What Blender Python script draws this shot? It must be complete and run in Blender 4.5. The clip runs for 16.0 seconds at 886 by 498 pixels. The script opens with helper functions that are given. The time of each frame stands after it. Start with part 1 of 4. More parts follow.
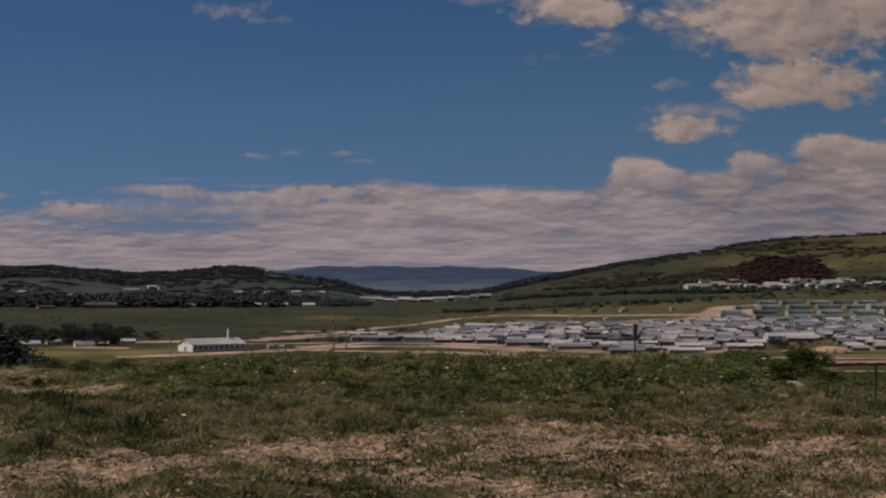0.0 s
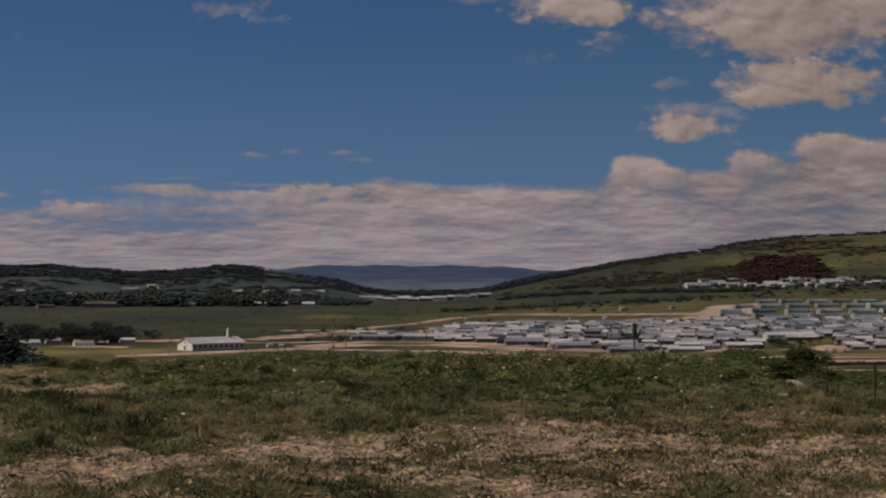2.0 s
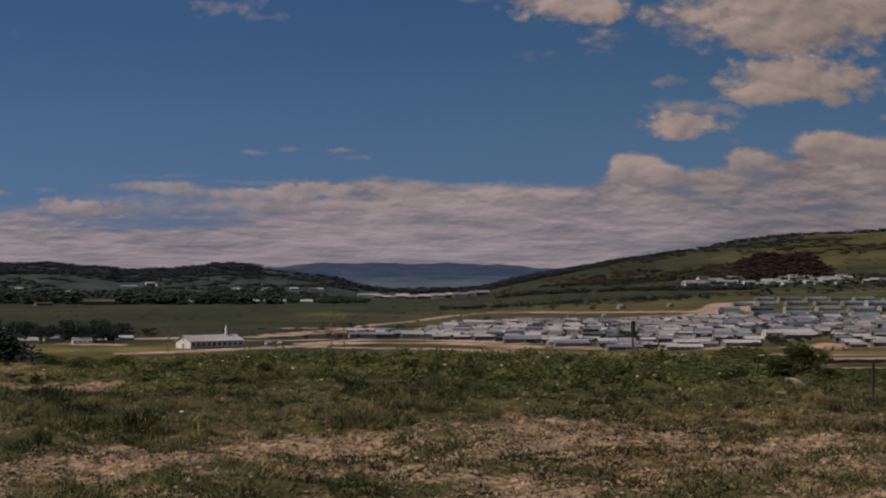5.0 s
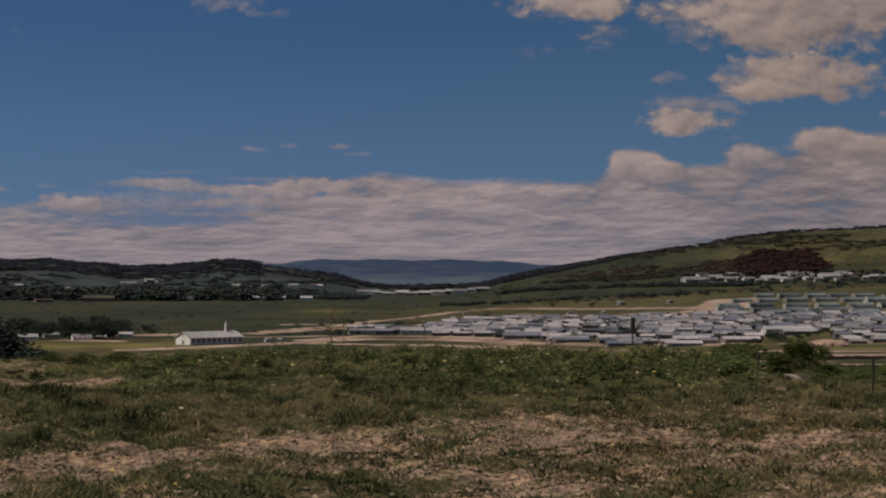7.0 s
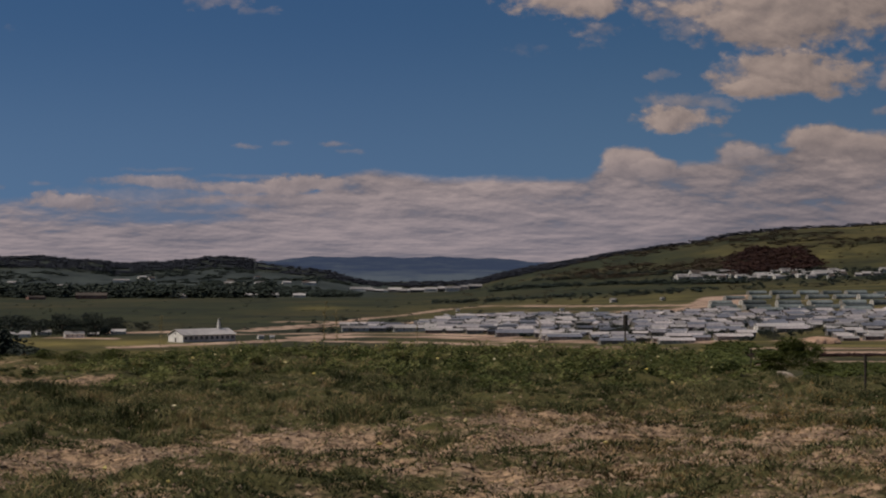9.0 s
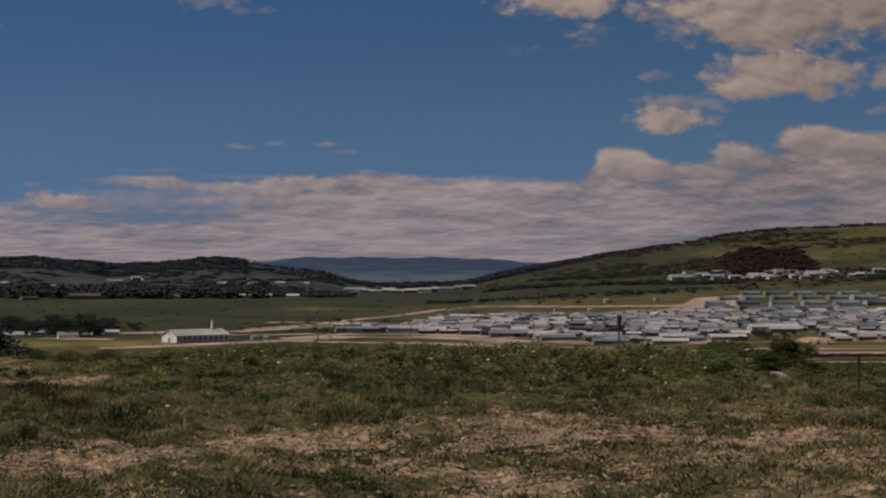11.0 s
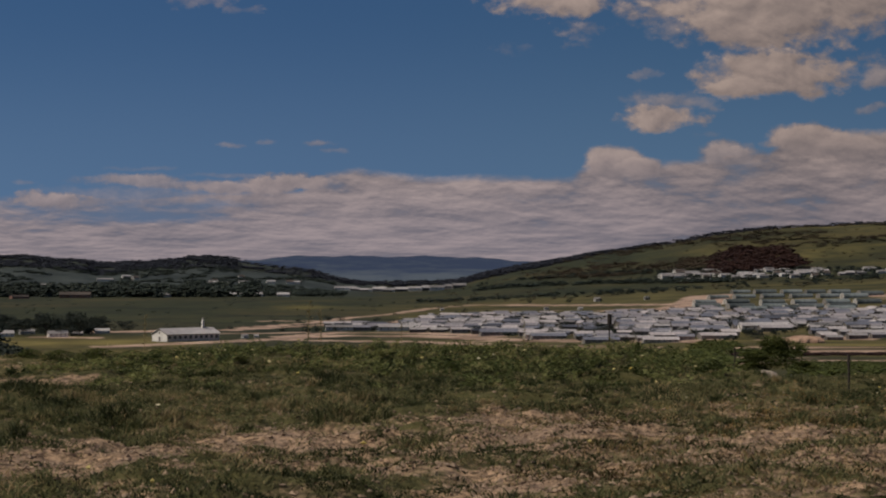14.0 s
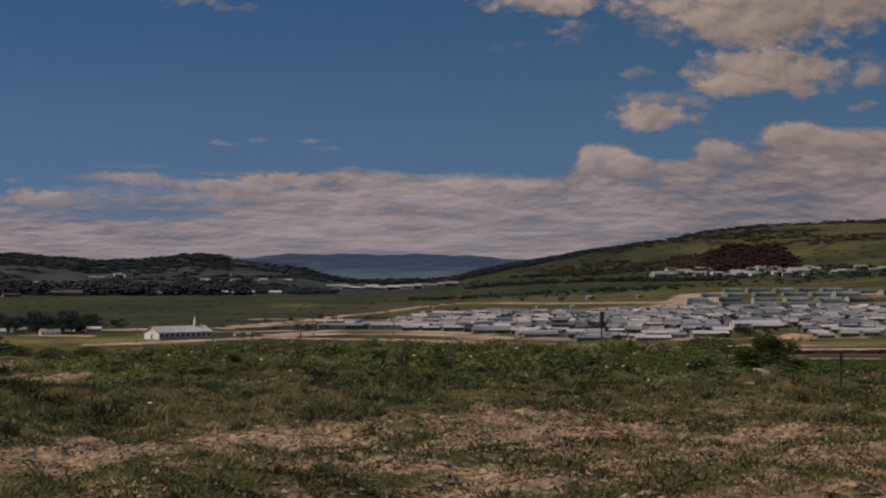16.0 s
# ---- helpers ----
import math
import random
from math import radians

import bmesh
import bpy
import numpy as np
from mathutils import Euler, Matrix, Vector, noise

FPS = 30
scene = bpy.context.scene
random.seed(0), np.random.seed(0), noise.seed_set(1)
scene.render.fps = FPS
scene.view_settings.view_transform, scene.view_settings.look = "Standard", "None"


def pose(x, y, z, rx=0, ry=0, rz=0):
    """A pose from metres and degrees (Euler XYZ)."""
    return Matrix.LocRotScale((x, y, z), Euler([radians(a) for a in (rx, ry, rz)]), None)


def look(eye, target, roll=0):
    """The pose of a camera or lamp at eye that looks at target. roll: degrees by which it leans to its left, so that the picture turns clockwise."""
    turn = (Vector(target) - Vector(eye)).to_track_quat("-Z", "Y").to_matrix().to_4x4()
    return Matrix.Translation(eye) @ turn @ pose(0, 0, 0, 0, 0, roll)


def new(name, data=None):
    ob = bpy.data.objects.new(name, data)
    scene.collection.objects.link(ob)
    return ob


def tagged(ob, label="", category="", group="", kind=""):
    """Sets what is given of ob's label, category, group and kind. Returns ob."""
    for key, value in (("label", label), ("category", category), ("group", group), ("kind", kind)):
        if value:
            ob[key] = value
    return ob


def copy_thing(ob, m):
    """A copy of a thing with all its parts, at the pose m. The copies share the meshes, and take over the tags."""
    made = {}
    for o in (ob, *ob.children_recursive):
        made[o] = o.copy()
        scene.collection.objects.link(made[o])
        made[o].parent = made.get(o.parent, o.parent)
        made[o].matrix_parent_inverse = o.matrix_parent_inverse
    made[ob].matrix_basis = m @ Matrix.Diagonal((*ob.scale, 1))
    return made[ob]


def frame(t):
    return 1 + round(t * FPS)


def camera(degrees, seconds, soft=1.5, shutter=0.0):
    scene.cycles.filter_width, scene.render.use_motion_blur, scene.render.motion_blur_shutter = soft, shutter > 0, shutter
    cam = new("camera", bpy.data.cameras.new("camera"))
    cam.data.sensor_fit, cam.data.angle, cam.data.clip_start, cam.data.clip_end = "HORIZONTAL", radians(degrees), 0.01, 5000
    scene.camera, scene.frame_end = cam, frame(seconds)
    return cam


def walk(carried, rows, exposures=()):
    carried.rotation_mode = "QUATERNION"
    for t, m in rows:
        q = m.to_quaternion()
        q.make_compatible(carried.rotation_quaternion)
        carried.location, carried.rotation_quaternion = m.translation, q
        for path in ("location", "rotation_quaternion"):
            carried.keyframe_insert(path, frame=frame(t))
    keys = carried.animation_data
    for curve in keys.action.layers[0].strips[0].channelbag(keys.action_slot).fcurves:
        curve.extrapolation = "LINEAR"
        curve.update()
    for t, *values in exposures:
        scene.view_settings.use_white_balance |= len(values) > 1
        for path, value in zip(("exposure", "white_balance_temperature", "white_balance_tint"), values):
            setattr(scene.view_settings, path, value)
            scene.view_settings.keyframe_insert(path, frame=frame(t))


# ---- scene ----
# ---- camera: on a tripod on a hillside, panning slowly to the right ----
cam = camera(26.0, 16.0, soft=2.1)
EYE = 1.7
UP = 0.911        # the first tilt above level
PAN = [
    (0.0, 0.0, 0.0), (0.5, -0.021, 0.021), (1.0, -0.025, -0.002), (1.5, -0.016, 0.009), (2.0, -0.014, -0.030),
    (2.5, -0.049, 0.020), (3.0, -0.010, 0.004), (3.5, -0.023, 0.011), (4.0, -0.042, -0.039), (6.5, -0.068, -0.153),
    (7.0, -0.070, -0.203), (7.5, -0.163, -0.207), (8.0, -0.197, -0.237), (8.5, -0.253, -0.249), (9.0, -0.285, -0.283),
    (11.5, -0.508, -0.269), (12.0, -0.536, -0.293), (12.5, -0.601, -0.290), (13.0, -0.655, -0.299),
    (13.5, -0.708, -0.319), (14.0, -0.755, -0.308), (14.5, -0.835, -0.320), (15.0, -0.864, -0.345),
    (15.5, -0.921, -0.342), (16.0, -0.987, -0.366),
]
walk(cam, [(t, pose(0, 0, EYE, 90 + UP + p, 0, y)) for t, y, p in PAN])

# ---- daylight ----
SUN_AZIMUTH, SUN_HEIGHT = -97.0, 50.0     # degrees, clockwise from straight ahead; above the horizon
lamp = bpy.data.lights.new("sun", "SUN")
lamp.energy, lamp.angle, lamp.color = 3.9, radians(0.5), (1.0, 0.91, 0.79)
sun = new("sun", lamp)
to_sun = Vector((math.sin(radians(SUN_AZIMUTH)) * math.cos(radians(SUN_HEIGHT)),
                 math.cos(radians(SUN_AZIMUTH)) * math.cos(radians(SUN_HEIGHT)), math.sin(radians(SUN_HEIGHT))))
sun.matrix_world = look(to_sun * 300, (0, 0, 0))


class Nodes:
    """A few short cuts for writing node trees."""

    def __init__(self, tree):
        self.tree = tree
        tree.nodes.clear()

    def add(self, kind, inputs=None, operation=""):
        n = self.tree.nodes.new(kind)
        if operation:
            n.operation = operation
        for key, value in (inputs or {}).items():
            self.put(n.inputs[key], value)
        return n

    def put(self, socket, value):
        if isinstance(value, bpy.types.NodeSocket):
            self.tree.links.new(value, socket)
        else:
            socket.default_value = value

    def math(self, op, a, b=0.0, clamp=False):
        n = self.add("ShaderNodeMath", operation=op)
        n.use_clamp = clamp
        self.put(n.inputs[0], a)
        self.put(n.inputs[1], b)
        return n.outputs[0]

    def mix(self, factor, a, b, blend="MIX"):
        n = self.add("ShaderNodeMix")
        n.data_type, n.blend_type, n.clamp_factor = "RGBA", blend, True
        self.put(n.inputs[0], factor)
        self.put(n.inputs[6], a)
        self.put(n.inputs[7], b)
        return n.outputs[2]

    def noise(self, vector, scale, detail=4.0, rough=0.55, warp=0.0):
        n = self.add("ShaderNodeTexNoise", inputs={"Scale": scale, "Detail": detail, "Roughness": rough, "Distortion": warp})
        if vector is not None:
            self.put(n.inputs["Vector"], vector)
        return n.outputs["Fac"]

    def ramp(self, value, low, high, a=0.0, b=1.0):
        n = self.add("ShaderNodeMapRange", {"From Min": low, "From Max": high, "To Min": a, "To Max": b})
        n.interpolation_type = "SMOOTHSTEP"
        self.put(n.inputs["Value"], value)
        return n.outputs["Result"]


def make_sky():
    world = bpy.data.worlds.new("sky")
    scene.world = world
    world.use_nodes = True
    n = Nodes(world.node_tree)
    way = n.add("ShaderNodeTexCoord").outputs["Generated"]
    sep = n.add("ShaderNodeSeparateXYZ", inputs={0: way}).outputs
    # the blue deepens quickly above the horizon: read the clear sky higher up
    up = n.add("ShaderNodeVectorMath", operation="ADD", inputs={0: way, 1: (0.0, 0.0, SKY_LIFT)}).outputs[0]
    up = n.add("ShaderNodeVectorMath", operation="NORMALIZE", inputs={0: up}).outputs[0]
    clear = n.add("ShaderNodeTexSky")
    clear.sky_type, clear.sun_disc = "NISHITA", False
    clear.sun_elevation, clear.sun_rotation = radians(SUN_HEIGHT), radians(SUN_AZIMUTH)
    clear.air_density, clear.dust_density, clear.ozone_density = 1.0, 0.3, 2.0
    n.put(clear.inputs[0], up)
    # clouds, laid out by bearing and height in thousandths
    ahead = n.math("MAXIMUM", sep[1], 0.05)
    b = n.math("MULTIPLY", n.math("DIVIDE", sep[0], ahead), 1000.0)
    e = n.math("MULTIPLY", n.math("DIVIDE", sep[2], ahead), 1000.0)
    tint = n.mix(1.0, clear.outputs[0], n.mix(n.ramp(e, 35.0, 150.0), SKY_LOW, SKY_HIGH), "MULTIPLY")
    # paler and less blue away from the deep sky on the left
    tint = n.mix(1.0, tint, n.mix(n.ramp(b, -80.0, 190.0), (1.0, 1.0, 1.01, 1.0), (1.07, 1.06, 0.99, 1.0)), "MULTIPLY")
    # heaps have rounded lumps; the bank is seen ever more edge-on towards the horizon
    flat = n.add("ShaderNodeCombineXYZ", inputs={0: b, 1: n.math("MULTIPLY", e, 1.5), 2: 0.0}).outputs[0]
    puffs, billow = n.noise(flat, 0.030, 8.0, 0.60, 0.25), n.noise(flat, 0.085, 7.0, 0.62, 0.3)
    ragged = n.math("SUBTRACT", n.math("ADD", n.math("MULTIPLY", puffs, 0.62), n.math("MULTIPLY", billow, 0.38)), 0.5)
    toward = n.add("ShaderNodeVectorMath", {0: flat, 1: (-3.0, 5.0, 0.0)}, "ADD").outputs[0]
    soft = n.math("SUBTRACT", n.noise(flat, 0.030, 5.0, 0.58, 0.25), n.noise(toward, 0.030, 5.0, 0.58, 0.25))
    deep = n.math("MULTIPLY", n.math("LOGARITHM", n.math("ADD", n.math("MAXIMUM", e, -8.0), 16.0), math.e), 135.0)
    layer = n.add("ShaderNodeCombineXYZ", inputs={0: n.math("MULTIPLY", b, 0.72), 1: deep, 2: 7.0}).outputs[0]
    rows = n.noise(layer, 0.046, 8.0, 0.60, 0.15)
    broad = n.noise(layer, 0.014, 4.0, 0.5, 0.1)
    above = n.add("ShaderNodeVectorMath", {0: layer, 1: (-0.8, 5.0, 0.0)}, "ADD").outputs[0]
    relief = n.math("SUBTRACT", rows, n.noise(above, 0.046, 8.0, 0.60, 0.15))
    # the bank that lies along the horizon, higher towards the right
    profile = n.add("ShaderNodeValToRGB", {0: n.math("DIVIDE", n.math("ADD", b, 240.0), 480.0, True)})
    stops = profile.color_ramp.elements
    for k, (where, high) in enumerate(BANK):
        if k > 1:
            stops.new(0.5)
    for stop, (where, high) in zip(stops, BANK):
        stop.position, stop.color = (where + 240.0) / 480.0, (high / 100.0, high / 100.0, high / 100.0, 1.0)
    edge = n.math("MULTIPLY", n.add("ShaderNodeSeparateXYZ", {0: profile.outputs[0]}).outputs[0], 100.0)
    edge = n.math("ADD", edge, n.math("ADD", n.math("MULTIPLY", ragged, 9.0), n.math("MULTIPLY", n.math("SUBTRACT", rows, 0.5), 7.0)))
    cover = n.ramp(n.math("SUBTRACT", edge, e), -2.0, 3.5)
    thin = n.math("MULTIPLY", n.ramp(b, 0.0, -160.0, 0.05, 0.17), n.ramp(e, 8.0, 34.0))
    gaps = n.ramp(n.math("SUBTRACT", n.math("ADD", n.math("MULTIPLY", rows, 0.6), n.math("MULTIPLY", broad, 0.4)), thin), 0.20, 0.42, 0.35, 1.0)
    cover = n.math("MULTIPLY", cover, gaps)
    # single clouds: bearing, height, half-width, half-height, solidity, raggedness
    swirl = n.add("ShaderNodeTexNoise", {"Vector": flat, "Scale": 0.055, "Detail": 5.0, "Roughness": 0.6}).outputs["Color"]
    swirl = n.add("ShaderNodeSeparateXYZ", {0: n.add("ShaderNodeVectorMath", {0: swirl, 1: (0.5, 0.5, 0.5)}, "SUBTRACT").outputs[0]}).outputs
    heap, heap_light = 0.0, 0.0
    for cb, ce, rb, re, solid, torn in CUMULUS:
        u = n.math("DIVIDE", n.math("SUBTRACT", n.math("ADD", b, n.math("MULTIPLY", swirl[0], (16.0 + rb * 0.6) * torn / 3.4)), cb), rb)
        v = n.math("DIVIDE", n.math("SUBTRACT", n.math("ADD", e, n.math("MULTIPLY", swirl[1], (2.0 + re * 1.4) * torn / 3.4)), ce), re)
        d = n.math("SUBTRACT", 1.0, n.math("ADD", n.math("MULTIPLY", u, u), n.math("MULTIPLY", v, v)))
        d = n.math("ADD", n.math("MAXIMUM", d, -2.5), n.math("MULTIPLY", ragged, torn))
        d = n.ramp(d, -0.20, min(0.18 + 0.13 * torn, 0.9) + 1.4 * (1 - solid))
        cover = n.math("MAXIMUM", cover, n.math("MULTIPLY", d, solid))
        heap = n.math("MAXIMUM", heap, d)
        # sunlit tops and left sides, greyer undersides
        side = n.math("SUBTRACT", n.math("MULTIPLY", v, 0.48), n.math("MULTIPLY", u, 0.12))
        heap_light = n.math("MAXIMUM", heap_light, n.math("MULTIPLY", d, n.math("ADD", 0.92, side)))
    # scattered clouds over the rest of the sky
    rest = n.noise(way, 3.0, 6.0, 0.6)
    away = n.math("MAXIMUM", n.ramp(sep[2], 0.17, 0.30), n.ramp(sep[1], 0.85, 0.6))
    cover = n.math("MAXIMUM", cover, n.math("MULTIPLY", n.ramp(rest, 0.52, 0.66), away))
    light = n.math("ADD", n.math("ADD", n.math("MULTIPLY", n.ramp(rows, 0.34, 0.66), 0.75), n.math("MULTIPLY", n.ramp(broad, 0.35, 0.65), 0.75)), 0.08)
    small = n.add("ShaderNodeVectorMath", {0: layer, 1: (-0.4, 2.6, 0.0)}, "ADD").outputs[0]
    relief = n.math("ADD", n.math("MULTIPLY", relief, 2.5), n.math("MULTIPLY", n.math("SUBTRACT", n.noise(layer, 0.10, 5.0, 0.6), n.noise(small, 0.10, 5.0, 0.6)), 1.8))
    light = n.math("ADD", light, relief)
    heap_light = n.math("ADD", heap_light, n.math("ADD", n.math("MULTIPLY", soft, 4.0), n.math("MULTIPLY", n.math("SUBTRACT", billow, 0.5), 0.8)))
    light = n.math("ADD", n.math("MULTIPLY", light, n.math("SUBTRACT", 1.0, heap)), n.math("MULTIPLY", heap_light, heap))
    low = n.ramp(e, 10.0, 95.0)
    lit = n.mix(low, CLOUD_LOW, CLOUD_HIGH)
    dim = n.mix(low, CLOUD_LOW_SHADE, CLOUD_HIGH_SHADE)
    cloud = n.mix(n.math("MULTIPLY", light, 0.58, True), dim, lit)
    cloud = n.mix(n.ramp(b, 60.0, 230.0, 0.0, 0.17), cloud, (0.0, 0.0, 0.0, 1.0))
    colour = n.mix(cover, tint, cloud)
    back = n.add("ShaderNodeBackground", inputs={"Color": colour, "Strength": SKY_STRENGTH})
    n.tree.links.new(back.outputs[0], n.add("ShaderNodeOutputWorld").inputs[0])


SKY_STRENGTH = 0.1
SKY_LIFT = 0.42
SKY_LOW, SKY_HIGH = (0.60, 0.67, 0.67, 1.0), (0.325, 0.465, 0.55, 1.0)
CLOUD_LOW, CLOUD_LOW_SHADE = (3.24, 2.68, 2.80, 1.0), (1.46, 1.38, 1.70, 1.0)
CLOUD_HIGH, CLOUD_HIGH_SHADE = (4.15, 3.20, 2.78, 1.0), (1.9, 1.55, 1.50, 1.0)
BANK = ((-236, 36), (-190, 38), (-176, 38), (-120, 39), (-60, 42), (-48, 50), (-20, 51), (0, 48), (80, 48), (90, 54), (104, 57), (118, 56), (130, 56), (150, 58), (166, 62), (184, 62), (194, 70), (207, 73), (222, 71), (240, 72))
CUMULUS = [
    (184, 103, 44, 15, 1.0, 3.6), (170, 96, 28, 8, 1.0, 3.6), (127, 78.5, 22, 8, 1.0, 3.4), (132, 88, 24, 4.5, 0.6, 4.5),
    (188, 142, 80, 26, 1.0, 3.0), (150, 134, 30, 10, 0.75, 5.5), (134, 127, 16, 8, 0.6, 6.0), (66, 142, 34, 11, 1.0, 3.6), (22, 147, 20, 4, 0.5, 4.5),
    (103, 56, 17, 9, 1.0, 1.5), (116, 53, 16, 6, 1.0, 2.0), (164, 60, 18, 8, 0.9, 2.4), (204, 67, 24, 10, 1.0, 2.6), (226, 66, 22, 9, 0.9, 3.0),
    (90, 124, 14, 7, 0.45, 9.0), (46, 114, 14, 4, 0.22, 9.0), (119, 103, 7, 4, 0.4, 8.0), (152, 70, 9, 2, 0.3, 6.0), (240, 104, 14, 9, 0.7, 5.0), (238, 84, 10, 3, 0.5, 6.0),
    (-112, 140, 19, 4, 0.34, 10.0), (-90, 136, 9, 2.5, 0.3, 9.0), (-226, 126, 7, 3.5, 0.3, 8.0),
    (-100, 64.5, 9, 1.8, 0.5, 5.0), (-80, 66.3, 5, 1.9, 0.5, 4.0), (-52, 65.5, 7, 1.9, 0.5, 5.0), (-43, 61.5, 8, 1.3, 0.35, 5.0),
    (-140, 52.5, 26, 1.2, 0.3, 6.0), (-148, 46.5, 34, 3.6, 0.8, 3.6), (-128, 44, 22, 3.0, 0.75, 3.4), (-104, 43, 34, 4.2, 0.9, 3.6), (-66, 45, 30, 6, 1.0, 3.6),
    (-135, 37, 75, 8, 0.5, 3.0), (-90, 49, 34, 1.5, 0.4, 4.0),
    (-190, 36, 24, 5, 0.95, 4.5), (-204, 45, 12, 1.3, 0.4, 5.0), (-229, 43.6, 7, 2.4, 0.6, 4.0),
]
make_sky()
scene.view_settings.exposure = 0.0


# ---- materials ----
def material(name, build, rough=0.9, bump=None, metal=0.0, gloss=0.12, thin=0.0):
    """build(n) gives the colour; bump: (scale, strength, distance)."""
    m = bpy.data.materials.new(name)
    m.use_nodes = True
    n = Nodes(m.node_tree)
    bsdf = n.add("ShaderNodeBsdfPrincipled", {"Roughness": rough, "Metallic": metal, "Specular IOR Level": gloss})
    colour = build(n)
    n.put(bsdf.inputs["Base Color"], colour)
    if bump:
        at = n.add("ShaderNodeTexCoord").outputs["Object"]
        relief = n.add("ShaderNodeBump", {"Strength": bump[1], "Distance": bump[2], "Height": n.noise(at, bump[0], 6.0, 0.65)})
        n.put(bsdf.inputs["Normal"], relief.outputs[0])
    out = bsdf.outputs[0]
    if thin:    # leaves let some light through
        glow = n.add("ShaderNodeBsdfTranslucent")
        n.put(glow.inputs["Color"], colour)
        both = n.add("ShaderNodeMixShader", {0: thin})
        n.tree.links.new(bsdf.outputs[0], both.inputs[1])
        n.tree.links.new(glow.outputs[0], both.inputs[2])
        out = both.outputs[0]
    n.tree.links.new(out, n.add("ShaderNodeOutputMaterial").inputs[0])
    return m


def rgb(r, g, b):
    return (r, g, b, 1.0)


def mottled(a, b, fine, coarse=0.0, by_object=0.0):
    """A colour that wanders between a and b at two scales, and a little from thing to thing."""
    def build(n):
        at = n.add("ShaderNodeTexCoord").outputs["Object"]
        f = n.ramp(n.noise(at, fine, 5.0, 0.65), 0.3, 0.7)
        if coarse:
            f = n.math("ADD", n.math("MULTIPLY", f, 0.5), n.math("MULTIPLY", n.ramp(n.noise(at, coarse, 3.0), 0.35, 0.65), 0.5))
        c = n.mix(f, a, b)
        if by_object:
            r = n.add("ShaderNodeObjectInfo").outputs["Random"]
            c = n.mix(1.0, c, n.mix(r, rgb(1 - by_object, 1 - by_object, 1 - by_object), rgb(1 + by_object, 1 + by_object, 1 + by_object)), "MULTIPLY")
        return c
    return build


def mixed_roof(n):
    """Roofing that differs from hut to hut: lilac grey, blue grey, weathered dark or bleached."""
    at = n.add("ShaderNodeTexCoord").outputs["Object"]
    r = n.add("ShaderNodeObjectInfo").outputs["Random"]
    c = n.mix(n.ramp(r, 0.0, 0.22), rgb(0.038, 0.040, 0.050), rgb(0.155, 0.158, 0.188))
    c = n.mix(n.ramp(r, 0.34, 0.62), c, rgb(0.262, 0.238, 0.250))
    c = n.mix(n.ramp(r, 0.72, 0.95), c, rgb(0.47, 0.415, 0.40))
    f = n.math("ADD", n.math("MULTIPLY", n.noise(at, 0.7, 5.0, 0.7), 0.8), n.math("MULTIPLY", n.noise(at, 0.15, 3.0), 0.5))
    return n.mix(1.0, c, n.mix(n.ramp(f, 0.4, 0.9), rgb(0.6, 0.6, 0.6), rgb(1.2, 1.2, 1.2)), "MULTIPLY")


def tufted(dark, mid, light, dry):
    """Each tuft or plant has one tone of its own, from dark green to straw, and its blades vary a little."""
    def build(n):
        a = n.add("ShaderNodeAttribute")
        a.attribute_name = "tone"
        tone = n.math("ADD", a.outputs["Fac"], n.math("MULTIPLY", n.math("SUBTRACT", n.add("ShaderNodeNewGeometry").outputs["Random Per Island"], 0.5), 0.3))
        c = n.mix(n.ramp(tone, 0.0, 0.45), dark, mid)
        c = n.mix(n.ramp(tone, 0.40, 0.80), c, light)
        return n.mix(n.ramp(tone, 0.84, 1.04), c, dry)
    return build


def leafy(a, b, c, patch=0.22):
    """Each leaf, blade or clump has its own tone between a, b and c."""
    def build(n):
        r = n.add("ShaderNodeNewGeometry").outputs["Random Per Island"]
        at = n.add("ShaderNodeTexCoord").outputs["Object"]
        first = n.mix(r, a, b)
        return n.mix(n.ramp(n.noise(at, patch, 3.0), 0.40, 0.62), first, c)
    return build


